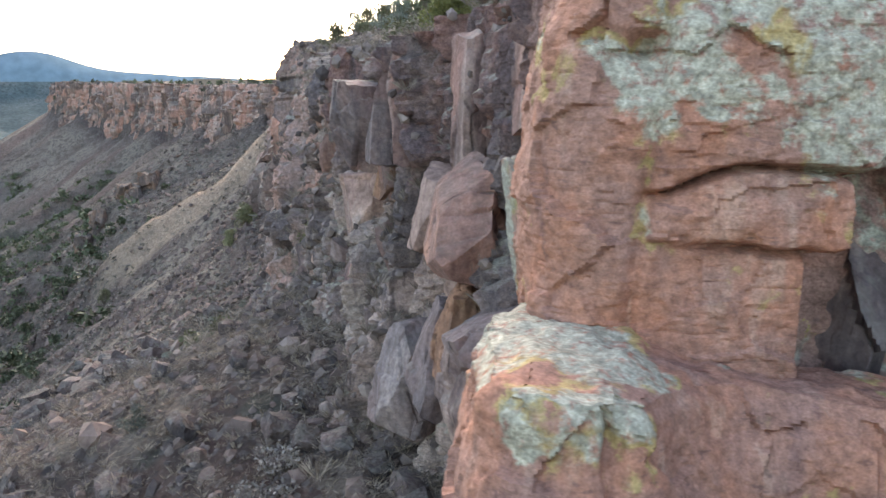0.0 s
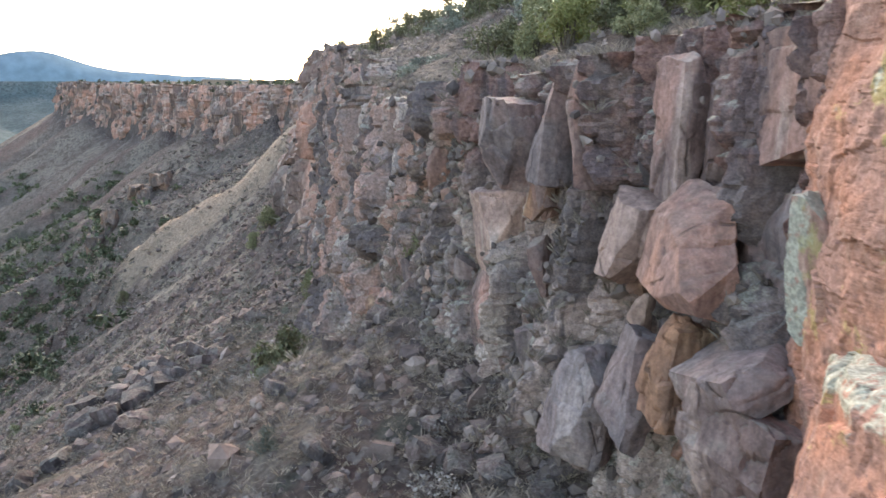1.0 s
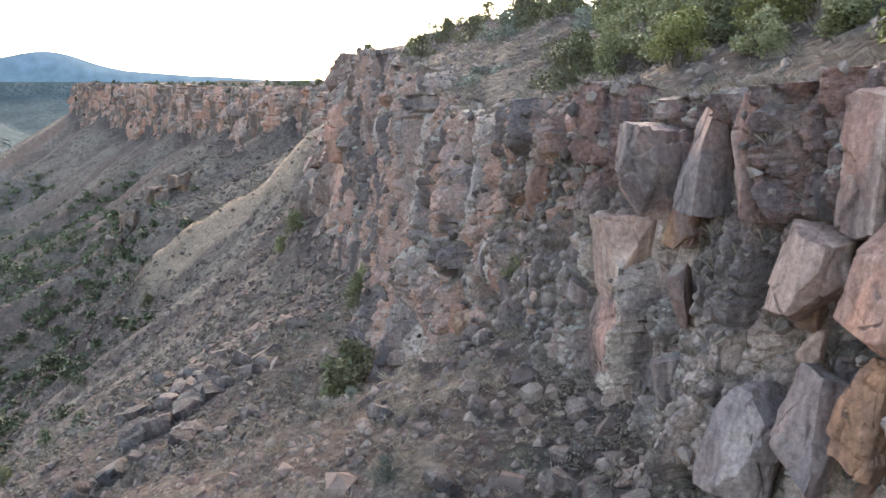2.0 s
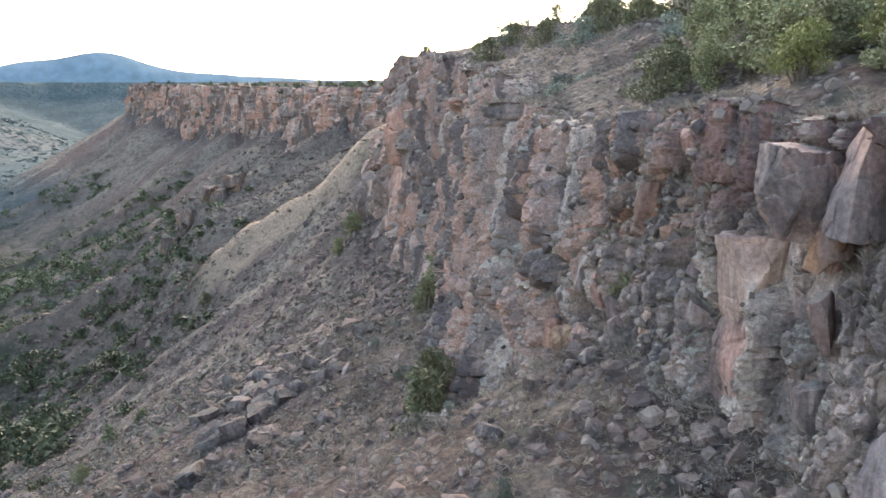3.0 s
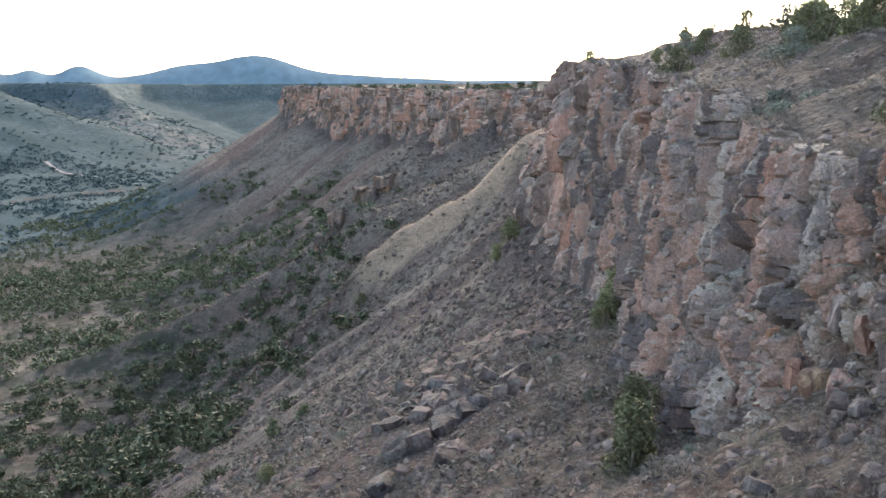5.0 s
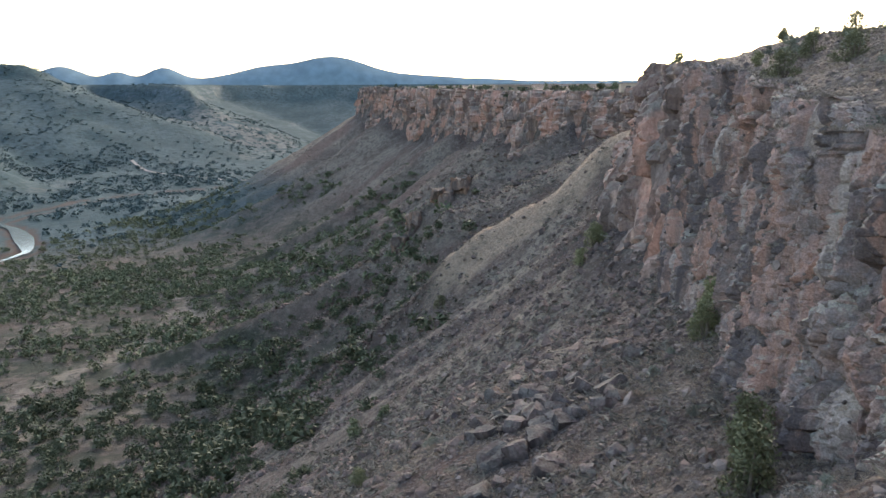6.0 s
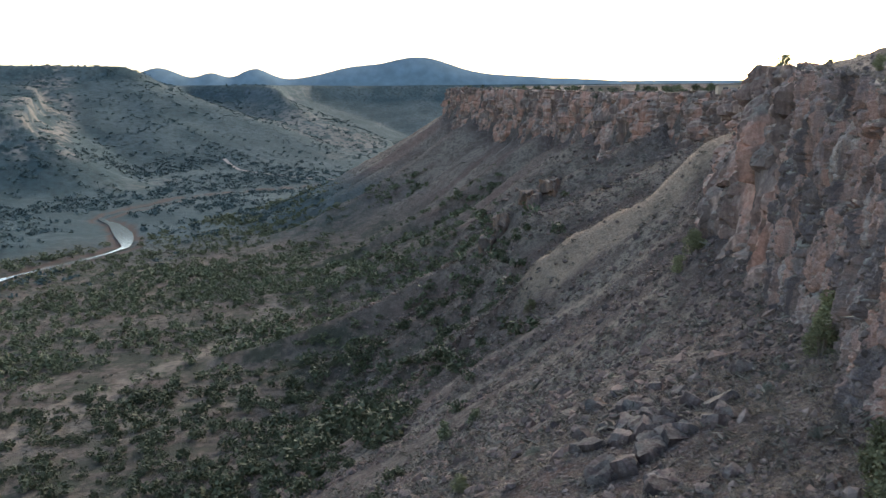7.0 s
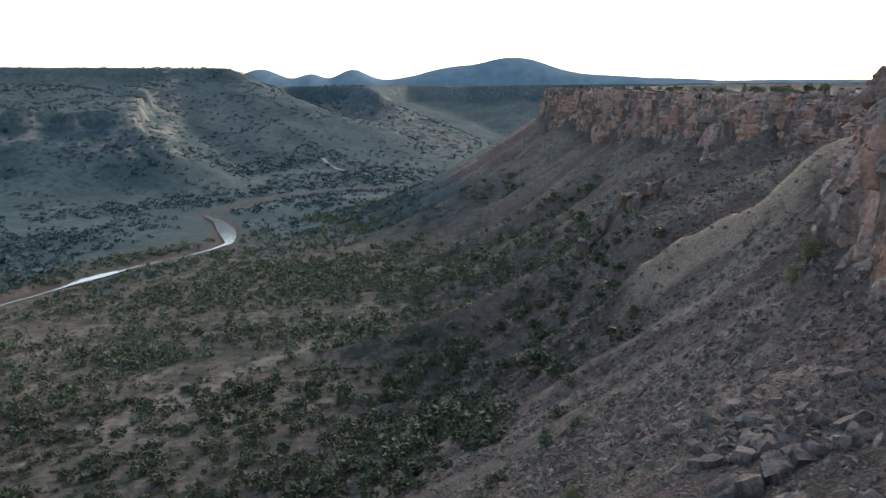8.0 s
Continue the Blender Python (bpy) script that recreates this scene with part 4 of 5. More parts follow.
rock("short grey-topped brown column under the rim", (1.25, 16.5, 99.75), (0.75, 1.1, 2.4), (2, 0, -10), M_BROWNBLOCK, 14, 28, 0.3, 5, 0.04)
rock("blocky grey-brown bastion of rock with pale edges", (-0.4, 19.6, 99.9), (1.4, 1.5, 2.5), (0, 4, 30), M_BROWNBLOCK, 15, 34, 0.12, 10, 0.075)
rock("dark column of varnished basalt beside the bastion", (-1.35, 21.2, 99.9), (1.1, 1.2, 2.6), (2, 2, 10), M_DARKBLOCK, 37, 30, 0.14, 9, 0.06)
rock("dark square block of varnished basalt", (-2.1, 22.8, 99.3), (1.6, 1.5, 2.2), (4, 6, 15), M_DARKBLOCK, 16, 32, 0.12, 10, 0.075)
rock("pale tan fallen-away rock face streaked with white", (-2.0, 25.6, 96.6), (1.8, 1.9, 2.6), (0, -8, 25), M_PALEBLOCK, 20, 34, 0.12, 10, 0.075)
rock("grey-red wall under the pale rock face", (-1.9, 25.6, 94.2), (1.9, 1.8, 2.7), (0, -4, 18), M_BROWNBLOCK, 38, 32, 0.14, 9, 0.07)
rock("pale tan slab under the brown columns", (0.05, 18.1, 97.9), (1.1, 1.3, 2.1), (0, 12, 15), M_PALEBLOCK, 21, 32, 0.12, 10, 0.075)
rock("tall ochre-stained block with a smooth face", (0.3, 15.9, 95.5), (1.0, 1.2, 2.2), (6, 8, 20), M_OCHRE, 41, 28, 0.3, 6, 0.06)
rock("large blue-grey block at the cliff's foot", (-0.75, 19.0, 94.0), (1.4, 1.5, 2.7), (5, 8, 15), M_SLATE, 29, 30, 0.14, 10, 0.075)
rock("purple-grey slab leaning on the cliff's foot", (-0.1, 17.4, 94.6), (1.0, 1.3, 2.4), (8, 14, 30), M_SLATE, 30, 28, 0.14, 10, 0.075)

# smaller broken blocks stuck in the near cliff below its lip
brng = np.random.RandomState(71)
for k in range(64):
    i = brng.randint(len(RIM))
    while not 15.5 < RIM[i, 1] < 50:
        i = brng.randint(len(RIM))
    T = RIM[i, :2] - RIM[i - 1, :2]
    T = T / np.linalg.norm(T)
    h = brng.uniform(0.0, 0.9)
    w = brng.uniform(0.4, 0.95)
    out = 0.3 * (1 - h) - lean(RIM[i, 1]) * h - 0.3 * w
    kind = brng.choice(6, p=(0.3, 0.27, 0.12, 0.13, 0.06, 0.12))
    if RIM[i, 1] > 30 and kind in (2, 3):
        kind = 1
    rock(("dark angular block jammed in the broken cliff", "brown angular block standing out of the cliff", "pale tan broken slab in the cliff face", "blue-grey slab in the cliff face", "ochre-stained block in the cliff face", "rust-red block in the cliff face")[kind],
         (RIM[i, 0] - T[1] * out, RIM[i, 1] + T[0] * out, RIM[i, 3] + (RIM[i, 2] - RIM[i, 3]) * h), (w, w * brng.uniform(0.7, 1.2), w * brng.uniform(1.0, 2.2)), tuple(brng.uniform(-14, 14, 2)) + (brng.uniform(0, 90),),
         (M_DARKBLOCK, M_BROWNBLOCK, M_PALEBLOCK, M_SLATE, M_OCHRE, M_REDPLAIN)[kind], 200 + k, 16, 0.05, 13, 0.06)


def scatter_points(n, y_range, d_range, seed, power=1.6):
    """Random places on the slope below the rim, thinning out with the distance from it."""
    rng = np.random.RandomState(seed)
    keep = np.where((RIM[:, 1] > y_range[0]) & (RIM[:, 1] < y_range[1]))[0]
    seg = np.linalg.norm(np.diff(RIM[:, :2], axis=0), axis=1)
    w = seg[keep - 1] / (0.35 + RIM[keep, 1] / 60)
    k = keep[rng.choice(len(keep), n, p=w / w.sum())]
    t = rng.uniform(0, 1, n)[:, None]
    base = RIM[k - 1, :2] * (1 - t) + RIM[k, :2] * t
    T = RIM[k, :2] - RIM[k - 1, :2]
    T = T / np.linalg.norm(T, axis=1)[:, None]
    d = d_range[0] + (d_range[1] - d_range[0]) * rng.uniform(0, 1, n) ** power
    x, y = base[:, 0] - T[:, 1] * d, base[:, 1] + T[:, 0] * d
    z = ground_height(x, y)[0]
    return x, y, z, rng


def scatter_boulders():
    meshes = [rock_mesh("boulder", (1.0, rnd, 0.75), 50 + k, M_BOULDER, 6, 0.3, 8, 0.05) for k, rnd in enumerate((1.3, 0.8, 1.1, 1.6, 0.9, 1.2, 1.0, 1.4))]
    x, y, z, rng = scatter_points(140, (12, 130), (0.6, 40), 900, 1.5)
    for k in range(len(x)):
        size = min(2.6 if y[k] > 45 else 0.9, 0.5 * math.exp(abs(rng.normal()) * 0.62))
        ob = new("boulder", meshes[rng.randint(len(meshes))])
        ob.matrix_basis = pose(x[k], y[k], z[k] + size * 0.12, *rng.uniform(-25, 25, 2), rng.uniform(0, 360)) @ Matrix.Diagonal((size, size, size, 1))
        tagged(ob, "angular grey-brown boulder lying on the talus slope", "rock", "talus boulders")


def scatter_stuff(name, label, category, material, unit, x, y, z, size, rng, sink=0.1, flat=1.0, tilt=0.4):
    """Many small copies of one of a few shapes, joined into one mesh."""
    V, F, n0 = [], [], 0
    for k in range(len(x)):
        uv, uf = unit[rng.randint(len(unit))]
        a = rng.uniform(0, 6.283)
        ca, sa = math.cos(a), math.sin(a)
        R = np.array(((ca, -sa, 0), (sa, ca, 0), (0, 0, 1)))
        tx, ty = rng.normal(0, tilt * 0.5, 2)
        T = np.array(((1, 0, tx), (0, 1, ty), (-tx, -ty, 1)))
        V.append((uv * np.array((1, 1, flat)) * size[k]) @ (R @ T).T + np.array((x[k], y[k], z[k] - sink * size[k])))
        F.append(uf + n0)
        n0 += len(uv)
    me = mesh_of(name, np.concatenate(V), np.concatenate(F), material, False)
    return tagged(new(name, me), label, category, kind="stuff")


def stone_unit(seed):
    """An angular stone with twenty faces."""
    rng = np.random.RandomState(seed)
    bm = bmesh.new()
    bmesh.ops.create_icosphere(bm, subdivisions=1, radius=0.55)
    V = np.array([v.co for v in bm.verts])
    F = np.array([[v.index for v in f.verts] for f in bm.faces])
    bm.free()
    return V * rng.uniform(0.55, 1.15, 3) + rng.uniform(-0.14, 0.14, V.shape), F


def tuft_unit(seed, blades=9, height=0.55, spread=0.5):
    """A tuft of thin blades that lean outwards."""
    rng = np.random.RandomState(seed)
    V, F = [], []
    for b in range(blades):
        a, lean_out, h = rng.uniform(0, 6.283), rng.uniform(0.15, spread), height * rng.uniform(0.6, 1.1)
        o, s = np.array((math.cos(a), math.sin(a), 0)), np.array((-math.sin(a), math.cos(a), 0))
        w = rng.uniform(0.004, 0.010)
        root = o * rng.uniform(0, 0.2)
        i = len(V)
        V += [root - s * w, root + s * w, root + o * lean_out * 0.5 + (0, 0, h * 0.65) + s * w * 0.8, root + o * lean_out + (0, 0, h)]
        F.append([i, i + 1, i + 2, i + 3])
    return np.array(V), np.array(F)


scatter_boulders()


def boulder_pile(count, x, y, spread, sizes, seed, label):
    rng = np.random.RandomState(seed)
    meshes = [rock_mesh("boulder", (1.0, rng.uniform(0.8, 1.5), 0.8), 80 + k, M_BOULDER, 6, 0.2, 9, 0.06) for k in range(5)]
    px, py = x + rng.normal(0, spread[0], count), y + rng.normal(0, spread[1], count)
    pz = ground_height(px, py)[0]
    for k in range(count):
        size = rng.uniform(*sizes)
        ob = new("boulder", meshes[rng.randint(5)])
        ob.matrix_basis = pose(px[k], py[k], pz[k] + 0.06 * size, *rng.uniform(-30, 30, 2), rng.uniform(0, 360)) @ Matrix.Diagonal((size, size, size, 1))
        tagged(ob, label, "rock", "talus boulders")


boulder_pile(58, -27.8, 70, (3.6, 7.0), (0.4, 2.4), 31, "large dark boulder in a rubble pile on the slope")
boulder_pile(30, -22, 90, (2.4, 5.5), (0.35, 1.1), 32, "pale broken rock in a chute below the cliff")


def outcrop(x, y, size, material, seed, label):
    z = float(ground_height(np.array([x]), np.array([y]))[0][0])
    me = rock_mesh("rock_outcrop", size, seed, material, 18, 0.2, 9, 0.09)
    ob = new("rock_outcrop", me)
    ob.matrix_basis = pose(x, y, z - 0.16 * size[2], 0, 8, seed * 37 % 360)
    tagged(ob, label, "rock", "slope outcrops")


for k, (x, y, w, h) in enumerate(OUTCROPS):
    outcrop(x, y, (w * 0.9, w * 1.1, h * 1.5), M_OUTCROP, 140 + k, "rust-coloured rock outcrop standing out of the slope")


def ridge_free(x, y, z, rng, chance=0.12):
    """Leaves out most places on the smooth grassy ridge."""
    d, c = along(RIM, x, y)
    on = (np.abs(y - crest(d) + 6) < 9) & (d < 52)
    ok = ~on | (rng.uniform(0, 1, len(x)) < chance)
    return x[ok], y[ok], z[ok]


def two_reaches(near_count, far_count, seed):
    a = scatter_points(near_count, (6, 85), (0.2, 34), seed, 1.25)
    b = scatter_points(far_count, (40, 400), (0.5, 130), seed + 50, 1.1)
    e = scatter_points(far_count // 2, (36, 210), (10, 115), seed + 90, 0.8)
    x, y, z = (np.concatenate([a[k], b[k], e[k]]) for k in range(3))
    return (*ridge_free(x, y, z, a[3]), a[3])


STONES = [stone_unit(700 + k) for k in range(14)]
s = Shade("talus_stone", 0.95, 0.1)
M_STONE = s.done(s.vary(s.mix(s.island(), (0.075, 0.06, 0.055), (0.25, 0.195, 0.165)), s.noise(4.0, 5), 0.8, 1.2))
s = Shade("talus_block_rock", 0.95, 0.1)
M_BOULDERS = s.done(s.vary(s.mix(s.island(), (0.07, 0.056, 0.053), (0.21, 0.148, 0.12)), s.noise(2.5, 6), 0.7, 1.3), s.noise(6.0, 6), 0.05, 0.7)
x, y, z, rng = two_reaches(7500, 9500, 901)
scatter_stuff("talus_stones", "loose grey and brown stones covering the talus slope", "stones", M_STONE, STONES, x, y, z,
              np.clip(np.exp(rng.normal(-1.75, 0.55, len(x))) * (1 + y / 130), 0.06, 1.3), rng)

TUFTS = [tuft_unit(800 + k, 24) for k in range(8)]
s = Shade("dry_grass", 0.9, 0.1)
M_TUFT = s.done(s.mix(s.island(), (0.20, 0.16, 0.125), (0.40, 0.325, 0.245)))
x, y, z, rng = two_reaches(7000, 5500, 902)
scatter_stuff("dry_grass_tufts", "dry tan bunch grass scattered over the slope", "grass", M_TUFT, TUFTS, x, y, z,
              np.clip(np.exp(rng.normal(-1.35, 0.4, len(x))) * (0.8 + y / 120), 0.1, 1.4), rng, 0.0, 0.8, 0.2)


gx, gy, gz, rng = scatter_points(6000, (160, 235), (1, 55), 911, 0.9)
gd, _ = along(RIM, gx, gy)
ok = (np.abs(gy - crest(gd) + 4.5) < 6.5)
scatter_stuff("ridge_grass", "dry tan grass on the crest of the ridge", "grass", M_TUFT, TUFTS, gx[ok], gy[ok], gz[ok], rng.uniform(0.3, 0.7, ok.sum()), rng, 0.0, 0.6, 0.2)
fx, fy, fz, rng = scatter_points(9000, (95, 470), (3, 125), 915, 0.9)
fx, fy, fz = ridge_free(fx, fy, fz, rng, 0.08)
scatter_stuff("far_scree", "dark and rusty blocks of scree on the long slope", "stones", M_BOULDERS, STONES, fx, fy, fz, np.clip(np.exp(rng.normal(-0.35, 0.45, len(fx))) * (1 + fy / 500), 0.4, 3.0), rng, 0.1, 0.85)
rx, ry, rz, rng = scatter_points(5600, (12, 170), (0.5, 75), 913, 1.25)
scatter_stuff("talus_blocks", "angular dark blocks strewn over the talus", "stones", M_BOULDERS, STONES, rx, ry, rz, np.clip(np.exp(rng.normal(-0.75, 0.5, len(rx))) * (0.55 + ry / 110), 0.16, 1.9), rng, 0.1, 0.85)


# ---- trees and bushes ----
def leaf_cloud(rng, blobs, count, leaf, narrow=1.0):
    """Leaves in clumps: blobs are rows of centre and radii."""
    per = np.array([b[3] * b[4] for b in blobs])
    k = rng.choice(len(blobs), count, p=per / per.sum())
    B = np.array(blobs)[k]
    v = rng.normal(size=(count, 3))
    v /= np.linalg.norm(v, axis=1)[:, None]
    v *= (rng.uniform(0.25, 1, count) ** 0.45)[:, None]
    c = B[:, :3] + v * np.stack([B[:, 3], B[:, 3], B[:, 4]], 1)
    c += rng.normal(0, leaf * 0.6, c.shape)
    a = rng.normal(size=(count, 3))
    a /= np.linalg.norm(a, axis=1)[:, None]
    b = np.cross(a, rng.normal(size=(count, 3)))
    b /= np.linalg.norm(b, axis=1)[:, None]
    s1, s2 = (leaf * rng.uniform(0.6, 1.5, count))[:, None], (leaf * narrow * rng.uniform(0.3, 0.75, count))[:, None]
    V = np.stack([c - a * s1, c + b * s2, c + a * s1, c - b * s2], 1).reshape(-1, 3)
    V[:, 2] = np.maximum(V[:, 2], 0.03)
    F = np.arange(4 * count).reshape(-1, 4)
    return V, F


def stem_cloud(rng, blobs, height):
    """A short trunk that splits into tapered limbs, one to each clump."""
    V, F = [], []
    thick = 0.045 * height
    for b in blobs:
        p0 = np.array((rng.normal(0, 0.03) * height, rng.normal(0, 0.03) * height, -0.25))
        p2 = np.array(b[:3])
        p1 = p0 * 0.55 + p2 * 0.45 + np.array((0, 0, -0.12 * height))
        rings = []
        for t in (0.0, 0.35, 0.7, 1.0):
            q = p0 * (1 - t) ** 2 + 2 * p1 * t * (1 - t) + p2 * t * t
            r = thick * (1 - 0.8 * t) * rng.uniform(0.8, 1.2)
            i = len(V)
            V += [q + r * np.array((math.cos(a), math.sin(a), 0)) for a in (0, 1.257, 2.513, 3.770, 5.027)]
            rings.append(i)
        for i, j in zip(rings[:-1], rings[1:]):
            F += [[i + k, i + (k + 1) % 5, j + (k + 1) % 5, j + k] for k in range(5)]
    return np.array(V), np.array(F)


def part(name, me, parent, label=""):
    ob = new(name, me)
    ob.parent = parent
    return tagged(ob, label) if label else ob


def make_plant(kind, seed, leaves, leaf, material, tall=1.0, wide=0.5, clumps=9):
    """A plant one metre high under an Empty at its foot, out of the way: trunk and crown."""
    rng = np.random.RandomState(seed)
    blobs = []
    for k in range(clumps):
        a, up = rng.uniform(0, 6.283), rng.uniform(0.13, 0.84)
        out = wide * (1.05 - up * 0.75) * rng.uniform(0.35, 0.95)
        r = rng.uniform(0.17, 0.28) * (1.15 - 0.4 * up)
        blobs.append((out * math.cos(a), out * math.sin(a), up * tall, r * (0.6 + wide * 0.8), r * rng.uniform(0.75, 1.1)))
    root = new(kind)
    V, F = stem_cloud(rng, blobs, tall)
    part("trunk", mesh_of("trunk", V, F, M_BARK), root)
    V, F = leaf_cloud(rng, blobs, leaves, leaf)
    part("crown", mesh_of("crown", V, F, material, False), root)
    return root


NEAR_JUNIPERS = [make_plant("juniper_tree", 10 + k, 3000, 0.030, M_JUNIPER, 1.0, w, 14) for k, w in enumerate((0.50, 0.62, 0.42))]
SLIM_JUNIPERS = [make_plant("juniper_tree", 20, 2600, 0.030, M_JUNIPER, 1.0, 0.26, 11)]
GOLD_JUNIPERS = [make_plant("juniper_bush", 24 + k, 2800, 0.031, M_YELLOWGREEN, 1.0, 0.65, 10) for k in range(2)]
SAGES = [make_plant("sage_bush", 30 + k, 1800, 0.034, M_SAGE, 1.0, 0.7, 10) for k in range(2)]
BRUSHES = [make_plant("dry_bush", 40 + k, 420, 0.05, M_DRY, 1.0, 0.8, 9) for k in range(3)]
FAR_JUNIPERS = [make_plant("juniper_tree", 50 + k, 700, 0.060, M_FARTREE, 1.0, w, 8) for k, w in enumerate((0.62, 0.75, 0.5))]
USED = set()


def plant(masters, x, y, height, label, category, group, rng, z=None):
    master = masters[rng.randint(len(masters))]
    if z is None:
        z = float(ground_height(np.array([x]), np.array([y]))[0][0])
    m = pose(x, y, z - 0.09 * height, *rng.uniform(-4, 4, 2), rng.uniform(0, 360)) @ Matrix.Diagonal((height * rng.uniform(0.9, 1.15), height * rng.uniform(0.9, 1.15), height, 1))
    if master.name in USED:
        ob = copy_thing(master, m)
    else:
        USED.add(master.name)
        ob = master
    ob.matrix_basis = m
    tagged(ob, label, category, group)
    return ob


prng = np.random.RandomState(77)
JL, SL = "dense olive-green juniper on dry stony ground", "grey-green sage bush at the mesa rim"
# single plants on the slope and ledges: x, y, height
for x, y, h, kind in ((-12.8, 49.8, 4.4, 1), (-13.3, 44.0, 4.6, 1), (-14.9, 84.4, 5.5, 1), (-15.8, 79.6, 3.6, 0), (-35.5, 154.5, 4.6, 0), (-37.5, 151, 3.2, 0), (-44, 67.5, 2.0, 0), (-75.5, 188, 3.6, 0)):
    plant(SLIM_JUNIPERS if kind else NEAR_JUNIPERS, x, y, h, "green juniper growing out of the rocky slope", "tree", "slope junipers", prng)
plant(NEAR_JUNIPERS, -4.75, 31.8, 1.8, "green juniper bush growing out of a ledge", "bush", "slope junipers", prng, 94.4)
# bushes and trees on the mesa: x, y, height, kind
for x, y, h, kind in ((-10.3, 87, 3.0, 0), (-7.5, 91, 2.6, 0), (-8.8, 94, 2.4, 2), (-12, 101, 1.8, 0), (-5.5, 80, 2.8, 0), (-10.5, 109, 1.2, 2), (-6.5, 101, 1.5, 2), (-3.5, 95, 2.6, 0), (-1, 90, 2.8, 2), (1, 84, 3.0, 0), (-5, 85, 2.0, 2), (-8.5, 104, 1.1, 2), (-1.6, 43.8, 2.8, 0), (0.2, 42.0, 2.5, 0), (2.2, 42.3, 3.2, 0), (0.4, 30.6, 2.0, 1), (1.0, 65, 3.3, 0), (-3.8, 67, 2.8, 2), (-1.2, 70, 3.6, 0),
                      (-7.6, 116, 1.4, 2), (0.2, 30.0, 1.7, 1), (3.3, 34.0, 2.3, 0), (5.6, 35.0, 2.5, 1), (10.2, 37.2, 2.6, 0), (-0.6, 47.5, 2.6, 0), (-8.2, 125.5, 2.6, 0),
                      (2.0, 32.5, 2.1, 0), (7.6, 33.0, 2.4, 0), (3.0, 30.0, 1.9, 1), (4.6, 38, 2.8, 0), (7.0, 40, 3.0, 0), (1.6, 49.5, 3.0, 0), (4.5, 47, 3.2, 0), (8.0, 46, 3.4, 0), (4.2, 56, 3.2, 0), (1.4, 56.5, 2.4, 2), (8.4, 58, 3.6, 0), (3.6, 63, 3.4, 0)):
    plant((NEAR_JUNIPERS, GOLD_JUNIPERS, SAGES)[kind], x, y, h, (JL, "yellow-green juniper bush behind the cliff's lip", SL)[kind], ("tree", "bush", "bush")[kind], "mesa junipers", prng)
for k in range(36):
    x, y = prng.uniform(4, 34), prng.uniform(26, 130)
    plant(NEAR_JUNIPERS if prng.rand() < 0.75 else SAGES, x + 0.02 * y, y, prng.uniform(1.8, 3.4), JL, "tree", "mesa junipers", prng)
for x, y, z, h in ((-6.3, 52.9, 100.5, 2.5), (-3.9, 53.2, 100.9, 2.6), (-6.0, 56.7, 101.0, 2.6)):
    plant(SAGES, x, y, h, SL, "bush", "mesa junipers", prng, z)
for k in range(18):
    y = prng.uniform(19, 37)
    plant(NEAR_JUNIPERS if prng.rand() < 0.6 else GOLD_JUNIPERS, 2.6 - 0.1 * (y - 19) + prng.uniform(0, 5), y, prng.uniform(1.1, 1.9), JL, "tree", "mesa junipers", prng)
for k in range(40):
    x, y = prng.uniform(4, 17), prng.uniform(19, 38)
    plant(NEAR_JUNIPERS if prng.rand() < 0.7 else GOLD_JUNIPERS, x, y, prng.uniform(1.8, 2.8), JL, "tree", "mesa junipers", prng)
for k in range(46):
    x, y = prng.uniform(-2.5, 16), prng.uniform(29, 78)
    if along(RIM, np.array([x]), np.array([y]))[0][0] < -7 and not (47 < y < 62 and x < 0):
        plant(NEAR_JUNIPERS if prng.rand() < 0.65 else SAGES if prng.rand() < 0.6 else GOLD_JUNIPERS, x, y, prng.uniform(1.8, 3.2), JL, "tree", "mesa junipers", prng)
# dry bushes on the slope
x, y, z, rng = scatter_points(120, (16, 140), (0.8, 60), 903, 1.2)
for k in range(len(x)):
    plant(BRUSHES if rng.rand() < 0.75 else SAGES, x[k], y[k], rng.uniform(0.5, 1.2), "dry leafless grey-brown bush on the talus", "bush", "slope bushes", rng, z[k])
# small trees on the far rim
keep = np.where((RIM[:, 1] > 205) & (RIM[:, 1] < 800))[0]
for k in range(150):
    i = keep[prng.randint(len(keep))]
    x, y = RIM[i, 0] + 8 + 42 * prng.uniform(0, 1) ** 1.8, RIM[i, 1] + prng.uniform(-6, 6)
    plant(FAR_JUNIPERS, x, y, prng.uniform(1.8, 4.4), "small dark juniper on the far mesa rim", "tree", "rim junipers", prng)
for x, y, h in ((-23, 165, 4.0), (-28, 196, 4.5), (-20, 164, 2.2), (-16, 155, 2.0), (-24, 186, 2.4), (-27, 195, 2.0), (-12, 148, 2.2), (-41, 274, 4.0), (-52, 290, 3.2), (-30, 232, 2.8), (-34, 255, 2.6), (-330, 866, 9.5)):
    plant(FAR_JUNIPERS, x, y, h, "dark juniper standing out on the mesa skyline", "tree", "rim junipers", prng)
# valley trees
n = 15500
x, y = -prng.uniform(60, 560, n), prng.uniform(70, 900, n)
z, d, c, dr = ground_height(x, y)
dense = fbm(np.stack([x / 45, y / 45, x * 0], 1), 3, 500) + 0.8 * np.exp(-((x + 225) / 60) ** 2 - ((y - 385) / 75) ** 2)
ok = (z < np.where(prng.uniform(0, 1, n) < 0.13, 60, 36) + 22 * dense) & (np.abs(dr) > 11) & (dense + prng.uniform(-0.6, 0.6, n) + 0.25 * (z < 14) + 0.5 * smoothstep(300, 200, y) - 0.38 * smoothstep(270, 320, y) * smoothstep(150, 110, d) > -0.12) & (d > 34)
x, y, z = x[ok], y[ok], z[ok]
